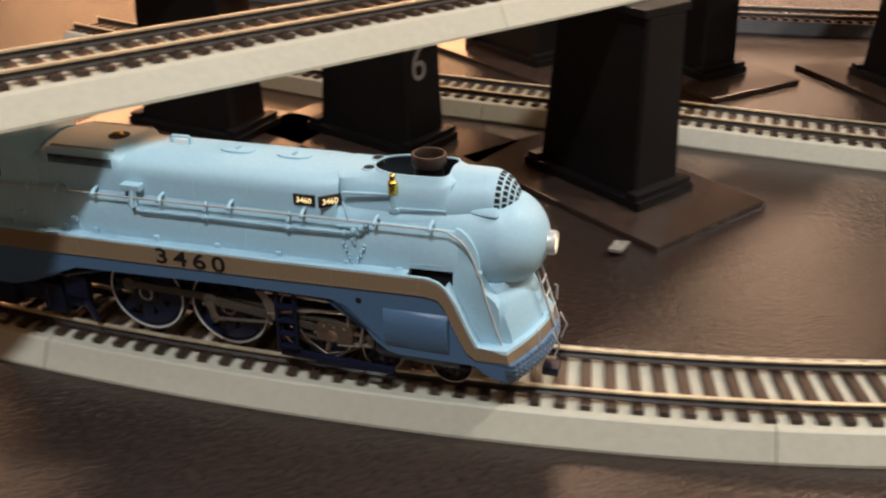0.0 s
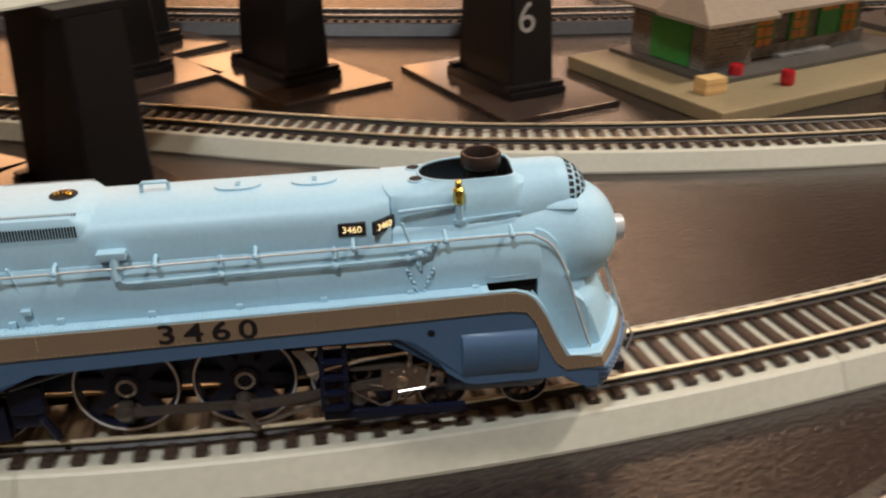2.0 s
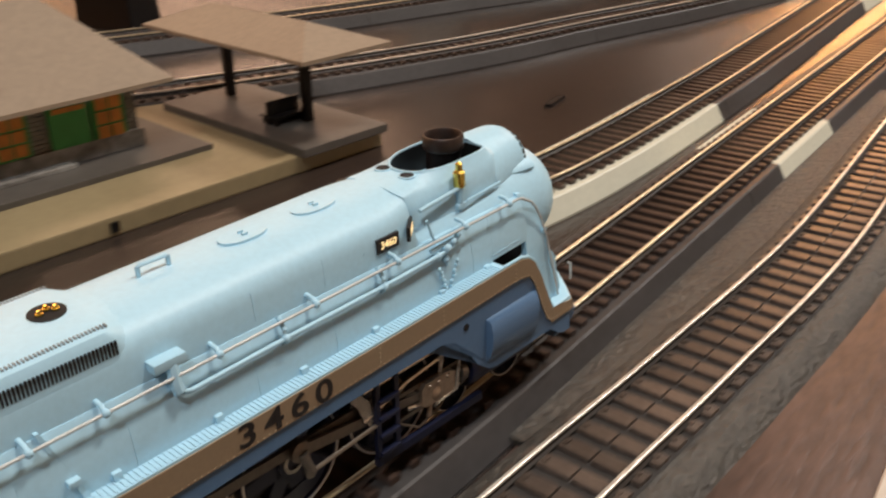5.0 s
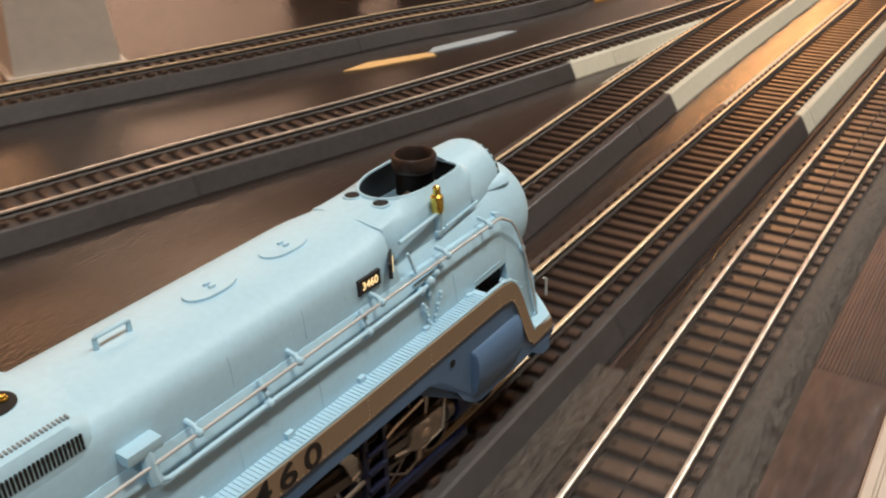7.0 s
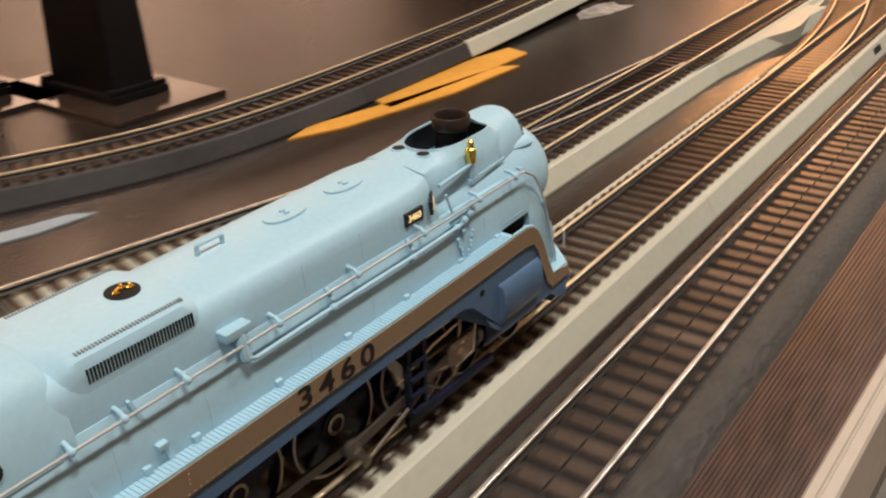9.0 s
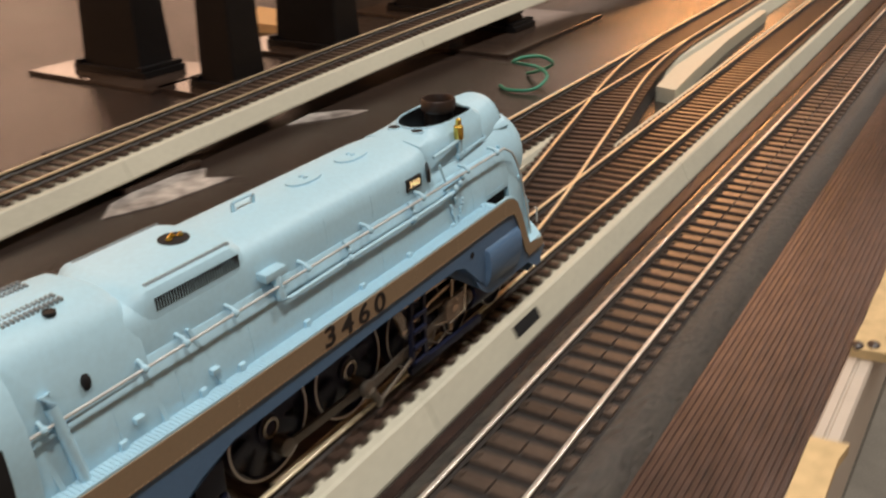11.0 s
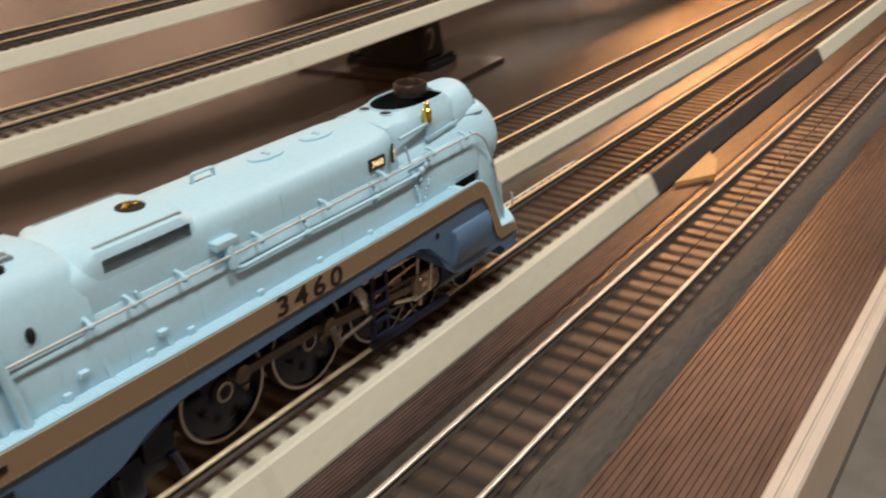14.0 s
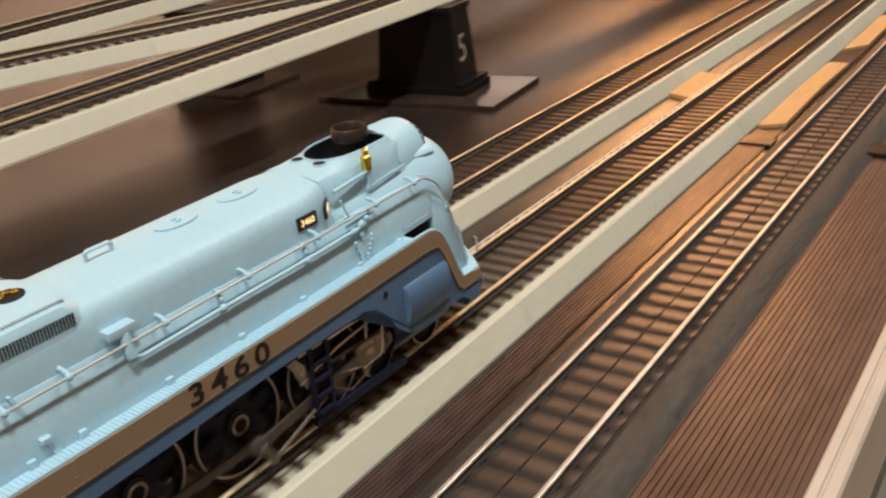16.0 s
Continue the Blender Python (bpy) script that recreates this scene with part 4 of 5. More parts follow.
RODS = []
for side in (-1, 1):
    bm = bmesh.new()
    yy = side * 12.0
    for xa, xb in ((DRIVERS[0], DRIVERS[1]), (DRIVERS[1], DRIVERS[2])):
        prism(bm, [(xa, -1.0), (xb, -1.0), (xb, 1.0), (xa, 1.0)], yy - 0.35, yy + 0.35)
    for x in DRIVERS:
        lathe(bm, [(1.9, yy - side * 2.4), (1.9, yy + side * 0.6), (0.8, yy + side * 0.9), (0.05, yy + side * 0.9)], (x, 0, 0), "y", 16)
    RODS.append((part("side_rod", bm, DULL_STEEL, loco, "grey steel coupling rod", 30), side, 0))
    bm = bmesh.new()
    yy = side * 13.2
    length = 34.0
    prism(bm, [(0, -1.15), (length, -0.8), (length, 0.8), (0, 1.15)], yy - 0.35, yy + 0.35)
    for x, r in ((0, 2.0), (length, 1.4)):
        lathe(bm, [(r, yy - side * 0.6), (r, yy + side * 0.6), (r * 0.5, yy + side * 0.9), (0.05, yy + side * 0.9)], (x, 0, 0), "y", 16)
    tube(bm, [(0, yy + side * 0.9, 0), (1.6, yy + side * 1.2, -4.0)], 0.9, 8)
    ball(bm, (1.7, yy + side * 1.2, -4.2), 1.3, 10, (1, 0.5, 1))
    tube(bm, [(1.7, yy + side * 1.3, -4.2), (17.5, yy + side * 1.3, -1.0)], 0.42, 7)
    RODS.append((part("main_rod", bm, DULL_STEEL, loco, "dull steel main rod", 30), side, length))
    bm = bmesh.new()
    prism(bm, [(-4.6, -1.4), (-3.6, -2.2), (3.8, -2.4), (4.8, -1.2), (4.8, 2.2), (3.2, 3.0), (-3.6, 3.0), (-4.6, 2.0)], side * 13.2 - 1.1, side * 13.2 + 1.1)
    for x in (-2.6, 0.0, 2.6):
        ball(bm, (x, side * 14.3, 2.0), 0.5, 7)
    ball(bm, (-0.5, side * 14.2, -0.4), 1.5, 10, (1, 0.5, 1))
    tube(bm, [(4, side * 12.4, 0), (15, side * 12.2, 0)], 0.6, 8)
    tube(bm, [(-1.5, side * 13.4, -2), (-2.2, side * 13.6, -5.2)], 0.6, 7)
    RODS.append((part("crosshead", bm, COPPERY, loco, "copper-tinted steel crosshead and piston rod", 30), side, -1))
    # fixed guides, valve gear hanger, cylinder block, steps and rear truck
    bm = bmesh.new()
    box(bm, -20, 9.5, side * 12.2 - 0.9, side * 12.2 + 0.9, 13.6, 14.4)
    box(bm, -20, 9.5, side * 12.2 - 0.9, side * 12.2 + 0.9, 8.2, 9.0)
    part("guide_bar", bm, DULL_STEEL, loco, "", 20)
    bm = bmesh.new()
    prism(bm, [(-27, 20), (-24.5, 20.2), (-22.2, 17.5), (-21.2, 14.0), (-22.4, 12.2), (-24.0, 14.6), (-25.2, 17.6)], side * 13.6 - 0.5, side * 13.6 + 0.5)
    tube(bm, [(-24, side * 13.8, 14), (-12, side * 13.2, 16.6), (1.0, side * 12.6, 17.5)], 0.5, 7)
    tube(bm, [(-2.4, side * 13.2, 18.5), (-3.6, side * 13.2, 8.0)], 0.55, 7)
    tube(bm, [(-12, side * 13.0, 10.5), (-3.6, side * 13.2, 8.2), (3.5, side * 12.9, 9.2)], 0.55, 7)
    part("valve_gear", bm, STEEL, loco, "bright valve gear links", 40)
    bm = bmesh.new()
    lathe(bm, [(5.2, 5.0), (5.6, 5.6), (5.6, 25), (5.2, 25.6), (0.1, 25.6)], (0, side * 10.0, 11.5), "x", 24)
    lathe(bm, [(3.2, 3.0), (3.2, 26), (0.1, 26.2)], (0, side * 10.4, 19.2), "x", 18)
    part("cylinder", bm, NAVY, loco, "", 40)
    bm = bmesh.new()
    lathe(bm, [(2.6, 2.6), (2.6, 4.2), (1.4, 4.6), (1.4, 5.2)], (0, side * 12.2, 11.5), "x", 14)
    part("piston_gland", bm, DULL_STEEL, loco, "dull steel cylinder gland", 40)
    bm = bmesh.new()
    tube(bm, [(2.2, side * 14.2, 19.0), (0.6, side * 14.4, 9.2)], 0.42, 7)
    tube(bm, [(0.6, side * 14.4, 9.2), (-5.5, side * 14.2, 8.4)], 0.22, 7)
    tube(bm, [(-24, side * 14.2, 20.4), (3.0, side * 14.0, 20.6)], 0.42, 7)
    part("combination_lever", bm, STEEL, loco, "bright combination lever and radius rod", 40)
    bm = bmesh.new()
    for x in (-21.0, -16.2):
        box(bm, x - 0.55, x + 0.55, side * 14.4 - 0.5, side * 14.4 + 0.5, 5.2, 22.5, 0.1)
    for z in (5.4, 9.2, 13.0, 16.8):
        box(bm, -21, -16.2, side * 14.5 - 1.0, side * 14.5 + 1.0, z, z + 0.8, 0.1)
    box(bm, -21, 9, side * 13.6 - 0.6, side * 13.6 + 0.6, 2.4, 4.2, 0.1)
    part("step_ladder", bm, NAVY, loco, "navy step ladder", 20)
    bm = bmesh.new()
    tube(bm, [(-19.0, side * 13.0, 15), (-14, side * 13.4, 8), (-9.0, side * 13.2, 4.6), (-3, side * 13.0, 6.2), (1.5, side * 12.8, 9.5)], 0.28, 7)
    part("drain_line", bm, DULL_STEEL, loco, "", 60)
    bm = bmesh.new()
    box(bm, -112, -78, side * 11.3 - 0.9, side * 11.3 + 0.9, 4.5, 9.5, 0.6)
    for x in (-104, -88):
        box(bm, x - 3.4, x + 3.4, side * 12.4 - 1.6, side * 12.4 + 1.6, 2.6, 11.5, 0.8)
        tube(bm, [(x - 2, side * 14, 10), (x - 2, side * 14, 4)], 0.6, 7)
    box(bm, -84, -77, side * 12.4 - 1.3, side * 12.4 + 1.3, 8.5, 15.0, 0.7)
    tube(bm, [(-83, side * 13.2, 15.0), (-70, side * 12.6, 18.5)], 0.7, 7)
    tube(bm, [(-78, side * 13.4, 8), (-75.5, side * 13.2, 2.0)], 0.9, 7)
    part("trailing_truck_frame", bm, NAVY, loco, "dark navy trailing truck frame", 20)
bm = bmesh.new()
box(bm, -112, 38, -7.0, 7.0, 9.0, 24.0, 0.8)
box(bm, -112, 24, -9.5, 9.5, 22.0, 31.0, 0.8)
part("main_frame", bm, NAVY, loco, "dark navy frame", 20)
bm = bmesh.new()
box(bm, -125, 11.5, -15.5, 15.5, 28.6, 30.0)
body("deck_plate", bm, NAVY)


# ---- old track on cork beside the locomotive's ----
CORK_BED = [(-22.0, -7.0), (-20.0, -5.6), (-17.4, -4.1), (-14.6, -3.4), (13.6, -3.35), (15.0, -3.9), (16.2, -5.4), (17.2, -7.0)]
old_path = spline([(1000, -16, -4), (1150, -21, -4), (1310, -27, -4), (1400, -33, -4), (1465, -37, -4), (1520, -41.5, -4), (1610, -46.5, -4), (1740, -43, -4),
                   (1880, -39.5, -4), (2070, -39.5, -4), (2300, -40.5, -4), (2480, -42, -4), (2700, -45, -4), (2950, -47.5, -4), (3300, -50, -4), (4380, -52, -4)], 8)
track("old track with worn rails and brown sleepers on cork", old_path, [(0, 3380, CORK)], RAIL_STEEL, 7.4, (250, 2450), "flat tracks", OLD_SLEEPER_MESH, CORK_BED)

# loose cork filling the gap to the locomotive's track bed
bm = bmesh.new()
prism(bm, [(1475, -17.6), (1800, -17.6), (1800, -26), (1740, -29), (1610, -33), (1520, -27), (1475, -22)], TOP, TOP + 2.4, "z")
tagged(part("cork_filler", bm, CORK), "rough grey brown cork strip between two tracks", "cork strip", kind="structure")

# ---- ribbed boards, edge trim ----
EDGE = spline([(1380, -93, 0), (1430, -90, 0), (1500, -87, 0), (1700, -82, 0), (1910, -78, 0), (2000, -79.5, 0), (2500, -95, 0), (2900, -99.5, 0), (3400, -101, 0), (4400, -103, 0)], 30)


def ribbed_board(label, y_in, along, start=1800, count=20):
    root = thing("ribbed_board", label, "decking board", "ribbed boards")
    bm = bmesh.new()
    loft(bm, [[(p.x, y_in(p.x), TOP + 0.05), (p.x, y_in(p.x), TOP + 0.6), (p.x, along(p.x), TOP + 0.6), (p.x, along(p.x), TOP + 0.05)] for p in EDGE if p.x > start - 415])
    part("board", bm, BOARD, root)
    bm = bmesh.new()
    for k in range(count):
        f0, f1 = (k + 0.2) / count, (k + 0.72) / count
        rings = []
        for p in EDGE:
            if p.x <= start:
                continue
            a, b = y_in(p.x), along(p.x)
            ya, yb = a + (b - a) * f0, a + (b - a) * f1
            rings.append([(p.x, ya, TOP + 0.4), (p.x, ya + (yb - ya) * 0.25, TOP + 0.92), (p.x, yb - (yb - ya) * 0.25, TOP + 0.92), (p.x, yb, TOP + 0.5)])
        loft(bm, rings)
    part("rib", bm, BOARD, root, smooth=0)
    return root


def edge_y(x):
    return float(np.interp(x, [p.x for p in EDGE], [p.y for p in EDGE]))


ribbed_board("red brown ribbed board along the table edge", lambda x: float(np.interp(x, [1400, 1640, 1880, 2300, 2600, 3000, 4400], [-56, -65, -60.3, -62.5, -65.5, -69.2, -73])), edge_y)
ribbed_board("narrow red brown ribbed strip between the tracks", lambda x: float(np.interp(x, [1400, 1800, 4400], [-20, -20.5, -20.5])),
             lambda x: float(np.interp(x, [1400, 1800, 2400, 3000, 4400], [-20.6, -21, -22.5, -29, -33])), count=8)
bm = bmesh.new()
loft(bm, [[(p.x, p.y, TOP - 6), (p.x, p.y, TOP + 2.5), (p.x, p.y - 0.5, TOP + 3.0), (p.x, p.y - 2.2, TOP + 3.0), (p.x, p.y - 2.5, TOP + 2.4),
           (p.x, p.y - 2.9, TOP + 2.4), (p.x, p.y - 3.2, TOP + 2.9), (p.x, p.y - 5.4, TOP + 2.8), (p.x, p.y - 6.0, TOP + 2.0), (p.x, p.y - 6.0, TOP - 26)] for p in EDGE])
tagged(part("trim", bm, TRIM_WHITE, smooth=20), "cream painted edge strip along the table", "trim", kind="structure")


def torn_foam(label, x0, x1, reach, seed):
    """A torn cream strip lying on the edge trim, ragged on its outer side."""
    rng = random.Random(seed)
    root = thing("torn_foam_strip", label, "foam strip", "torn foam strips")
    inner, outer, x = [], [], x0
    while x < x1:
        inner.append((x, edge_y(x) - 0.4 - rng.uniform(0, 0.5)))
        outer.append((x + rng.uniform(-1, 1), edge_y(x) - reach + rng.uniform(-1.7, 1.7)))
        x += rng.uniform(4, 13)
    bm = bmesh.new()
    prism(bm, inner + outer[::-1], TOP + 3.02, TOP + 5.6, "z")
    part("strip", bm, FOAM, root)
    # two dark brown lugs at the strip's torn end
    bm = bmesh.new()
    for u, v in ((x0 + 2, 1.6), (x0 + 4, reach - 3.5)):
        ball(bm, (u, edge_y(u) - v, TOP + 5.5), 2.1, 8, (1.1, 0.8, 0.35))
    part("end_lug", bm, STACK_BLACK, root, "dark brown lugs at the torn end")


torn_foam("torn cream yellow foam strip along the table edge", 2205, 2405, 7.5, 3)
torn_foam("torn cream yellow foam strip along the table edge", 2446, 2672, 8.5, 8)


# ---- crossover between the two straight tracks ----
cross_path = spline([(2330, 1.0, -0.04), (2400, 3.0, -0.04), (2480, 12, -0.04), (2575, 29, -0.04), (2680, 48, -0.04), (2760, 55, -0.04), (2830, 56, -0.04)], 8)
track("slanting crossover rails between two tracks", cross_path, [(60, 440, BED_DARK)], RAIL_BRASS, 6.14, (0, 500), "raised tracks", None,
      [(-13, -11.0), (-12, -3.85), (12, -3.85), (13, -11.0)])
bm = bmesh.new()
prism(bm, [(2664, 20.3), (2668, 31), (2715, 36.2), (2900, 36.3), (2900, 31.5), (2790, 29.0), (2705, 23.6)], TOP, -3.6, "z")
tagged(part("roadbed_wedge", bm, BED_GREY), "curved light grey wedge of track bed", "track bed")
bm = bmesh.new()
prism(bm, [(2405, 36.3), (2432, 28.5), (2447, 28.0), (2535, 36.3)], TOP, -3.6, "z")
tagged(part("roadbed_wedge", bm, BED_GREY), "light grey filler wedge between two track beds", "track bed")
bm = bmesh.new()
loft(bm, [[(x, -16.3, -5.3), (x, -16.5, -4.9), (x, -18.1, -7.75), (x, -17.8, -8.1)] for x in (2415, 2429)])
tagged(part("bed_socket", bm, DARK_HOLE), "small black socket let into the grey track bed", "socket")


# ---- black piers and their plates ----
def pier(x, y, turn, top, label="black plastic pier on a dark flat plate", number="", plate=(62, 104), long=50.0, short=24.0, face=1, end=True):
    root = thing("bridge_pier", label, "bridge pier", "track piers", x=x, y=y, turn=turn)
    bm = bmesh.new()
    box(bm, -plate[1] / 2, plate[1] / 2, -plate[0] / 2, plate[0] / 2, TOP, TOP + 2.2, 0.5)
    part("base_plate", bm, PLATE, root, "dark glossy base plate")
    bm = bmesh.new()
    box(bm, -long / 2 - 5, long / 2 + 5, -short / 2 - 3.5, short / 2 + 3.5, TOP + 2.2, TOP + 5.8, 0.5)
    for sx in (-1, 1):
        box(bm, sx * (long / 2 + 1) - 2.5, sx * (long / 2 + 1) + 2.5, -short / 2 - 3.4, short / 2 + 3.4, TOP + 5.8, TOP + 8.2, 0.4)
    part("foot", bm, BLACK_PLASTIC, root, smooth=20)
    bm = bmesh.new()
    def ring(z, k):
        a, b = long / 2 * k, short / 2 * k
        return [(-a, -b + 1, z), (-a + 1, -b, z), (a - 1, -b, z), (a, -b + 1, z), (a, b - 1, z), (a - 1, b, z), (-a + 1, b, z), (-a, b - 1, z)]
    h = top - TOP
    loft(bm, [ring(TOP + 5.8, 1.0), ring(TOP + h * 0.5, 0.93), ring(top - 3, 0.86)])
    part("tower", bm, BLACK_PLASTIC, root, smooth=10)
    bm = bmesh.new()
    box(bm, -long * 0.43, long * 0.43, -short * 0.45 - 1.5, short * 0.45 + 1.5, top - 3, top, 0.5)
    part("cap", bm, BLACK_PLASTIC, root)
    if number:
        cu = bpy.data.curves.new("chalk_number", "FONT")
        cu.body, cu.size, cu.extrude, cu.align_x, cu.align_y = number, 20 * MM, 0.02 * MM, "CENTER", "CENTER"
        cu.materials.append(CHALK)
        ob = new("chalk_number", cu)
        ob.parent = root
        k = 1.0 - 0.14 * (40 / max(h, 40))
        ob.matrix_basis = Matrix.Translation(Vector((-long * 0.5 * 0.93 - 0.3, 3.5, TOP + h * 0.52)) * MM) @ pose(0, 0, 0, 90, 0, -90) @ pose(0, 0, 0, -3.2, 0, 0) if end else Matrix.Translation(Vector((face * long * 0.36, short / 2 * 0.96 + 0.3, TOP + h * 0.56)) * MM) @ pose(0, 0, 0, 90, 0, 180) @ pose(0, 0, 0, -2.5, 0, 0)
    return root


PLATE = material("dark_glossy_plate", (0.046, 0.031, 0.024), 0.17, vary=0.3, grain=150)
pier(1148, 246, 99.8, 62)
pier(1091, 330, 114, 62, "black plastic pier with a chalked 6 on a plate", "6", face=-1)
pier(1027, 378, 125, 62)
pier(1282, 352, 92, 62)
pier(1357, 266, 82, 62, "black plastic pier with a chalked 6 on a plate", "6", face=-1)
pier(1216, 412, 100, 62)
pier(1245, 470, 100, 62)
pier(1690, 400, 95, 62)
pier(2135, 345, 88, 62)
pier(2178, 282, 88, 62)
pier(2598, 324, 88, 62)
pier(2596, 242, 88, 62, long=26, plate=(50, 70))
pier(2700, 264, 88, 62)
pier(2838, 264, 88, 62)
pier(2797, 190, 90, 3.0, plate=(150, 100), long=40)
pier(3253, 181, 96, 19.5, "black plastic pier with a chalked 2 on a plate", "2", plate=(70, 96), long=44)
pier(3676, 300, 95, 34, plate=(56, 90), long=46)
pier(3702, 160, 97, 35.5, "black plastic pier with a chalked 5 on a plate", "5", face=-1)
pier(2470, 195, 90, -5.6, plate=(40, 60), long=40)



# ---- station ----
def station():
    ox, oy, turn = 1390, 160, -7.3
    root = thing("railway_station", "grey stone model station with tan roof and green doors", "model station", x=ox, y=oy, turn=turn)
    def put(name, mat, label="", smooth=0.0, parent=None):
        return part(name, bm, mat, parent or root, label, smooth)
    bm = bmesh.new()
    box(bm, 0, 227, 0, 112, TOP, -4.2, 0.8)
    put("platform", PLATFORM, "olive tan platform slab")
    bm = bmesh.new()
    box(bm, 24, 168, 32, 108, -4.2, -2.0, 0.3)
    put("plinth", DARK_BASE, "dark grey plinth")
    bm = bmesh.new()
    box(bm, 106, 109, -0.6, 1.5, -9.5, -6.0)
    put("connector_lug", BLACK_PLASTIC)
    # walls of small stones
    bm = bmesh.new()
    box(bm, 34, 150, 54, 100, -2.0, 25.0)
    put("wall", STONE, "grey rubble stone wall")
    bm = bmesh.new()
    box(bm, 32, 62, 46, 100, -2.0, 24.5)
    put("bay", STONE, "grey stone bay")
    rng = random.Random(5)
    bm = bmesh.new()
    def stones(x0, x1, y, z0, z1, axis="x"):
        z = z0
        while z < z1:
            hgt = rng.uniform(1.5, 2.3)
            x = x0
            while x < x1:
                w = min(rng.uniform(2.0, 5.0), x1 - x)
                if w > 0.8:
                    if axis == "x":
                        box(bm, x + 0.15, x + w - 0.15, y - rng.uniform(0.3, 0.9), y + 0.2, z + 0.15, z + hgt - 0.15)
                    else:
                        box(bm, y - rng.uniform(0.3, 0.8), y + 0.2, x + 0.15, x + w - 0.15, z + 0.15, z + hgt - 0.15)
                x += w
            z += hgt
    stones(62, 150, 54, -2, 24)
    stones(33, 62, 46, -2, 23)
    stones(46, 99, 32, -2, 23, "y")
    ob = put("wall_stone", STONE, "small uneven grey stones")
    tagged(ob, kind="stuff")
    # low pale sill course
    bm = bmesh.new()
    box(bm, 62, 151, 51.5, 54, -2, 4.5, 0.4)
    box(bm, 84, 120, 46, 53, -2.0, -0.4, 0.3)
    put("sill_course", SILL, "pale mottled grey lower course")
    for x, w, z0, z1 in ((76, 11, 2.5, 20), (101, 10, 5, 20), (138, 10, 4, 20)):
        bm = bmesh.new()
        box(bm, x - w / 2 - 1.6, x + w / 2 + 1.6, 52.0, 54.2, z0 - 1.6, z1 + 1.2, 0.2)
        fr = put("window", GREEN, "green window frame")
        bm = bmesh.new()
        for k in range(3):
            za, zb = z0 + (z1 - z0) * k / 3 + 0.4, z0 + (z1 - z0) * (k + 1) / 3 - 0.4
            box(bm, x - w / 2, x - 0.4, 51.5, 52.3, za, zb)
            box(bm, x + 0.4, x + w / 2, 51.5, 52.3, za, zb)
        part("pane", bm, AMBER, fr, "amber window panes")
    bm = bmesh.new()
    box(bm, 115, 130, 51.6, 54.2, -1.0, 20, 0.3)
    dr = put("door", GREEN, "bright green door")
    bm = bmesh.new()
    box(bm, 116.5, 128.5, 51.2, 51.8, 17.4, 19.2)
    part("fanlight", bm, AMBER, dr)
    bm = bmesh.new()
    box(bm, 30.6, 33, 56, 84, -1.5, 21, 0.3)
    put("end_door", GREEN, "wide green end door")
    # hipped roof with a dormer
    def hip(x0, x1, y0, y1, z0, rx0, rx1, ry, z1, lip):
        v = [(x0, y0, z0), (x1, y0, z0), (x1, y1, z0), (x0, y1, z0), (rx0, ry, z1), (rx1, ry, z1)]
        w = [(a, b, c - lip) for a, b, c in v[:4]]
        vs = [bm.verts.new(p) for p in v + w]
        for q in ((0, 1, 5, 4), (1, 2, 5), (2, 3, 4, 5), (3, 0, 4), (0, 6, 7, 1), (1, 7, 8, 2), (2, 8, 9, 3), (3, 9, 6, 0), (6, 9, 8, 7)):
            bm.faces.new([vs[i] for i in q])
    bm = bmesh.new()
    hip(22, 160, 40, 114, 24.5, 54, 130, 78, 54, 1.6)
    rf = put("roof", ROOF_TAN, "tan hipped roof with wide eaves")
    bm = bmesh.new()
    hip(20, 66, 34, 70, 24.2, 34, 52, 60, 44, 1.6)
    part("bay_roof", bm, ROOF_TAN, rf)
    bm = bmesh.new()
    prism(bm, [(62, 27), (92, 27), (92, 40), (77, 51), (62, 40)], 46, 80)
    dm = put("dormer", STONE, "stone dormer gable")
    bm = bmesh.new()
    prism(bm, [(68, 33), (86, 33), (86, 38), (77, 45), (68, 38)], 45.0, 46.2)
    wn = part("dormer_frame", bm, GREEN, dm)
    bm = bmesh.new()
    prism(bm, [(70, 35), (84, 35), (84, 38), (77, 43), (70, 38)], 44.6, 45.2)
    part("dormer_pane", bm, AMBER, dm, "amber dormer window")
    bm = bmesh.new()
    for sx in (-1, 1):
        vs = [bm.verts.new(p) for p in ((77, 42, 53.5), (77, 86, 53.5), (77 + sx * 18, 86, 38.5), (77 + sx * 18, 42, 38.5))]
        f = bm.faces.new(vs)
    r = bmesh.ops.solidify(bm, geom=list(bm.faces), thickness=1.4)
    part("dormer_roof", bm, ROOF_TAN, dm)


SILL = material("pale_mottled_stone", (0.34, 0.33, 0.30), 0.75, second=(0.10, 0.09, 0.08), grain=260, bump=0.4)
station()


def cream_tower():
    """A tapered cream card tower standing behind the charcoal track."""
    root = thing("card_tower", "tall cream tapered card tower standing on the table", "card tower", x=1915, y=338, turn=-24)
    bm = bmesh.new()
    loft(bm, [[(-k * 26, -k * 24, z), (k * 26, -k * 24, z), (k * 26, k * 24, z), (-k * 26, k * 24, z)] for z, k in ((TOP, 1.0), (40, 0.86), (110, 0.68), (112, 0.66))])
    part("shell", bm, TRIM_WHITE, root)
    bm = bmesh.new()
    box(bm, -29, 29, -27, 27, TOP, TOP + 2.0, 0.5)
    part("foot", bm, TRIM_WHITE, root)


cream_tower()


def at_station(u, v):
    c, s = math.cos(radians(-7.3)), math.sin(radians(-7.3))
    return 1390 + c * u - s * v, 160 + s * u + c * v


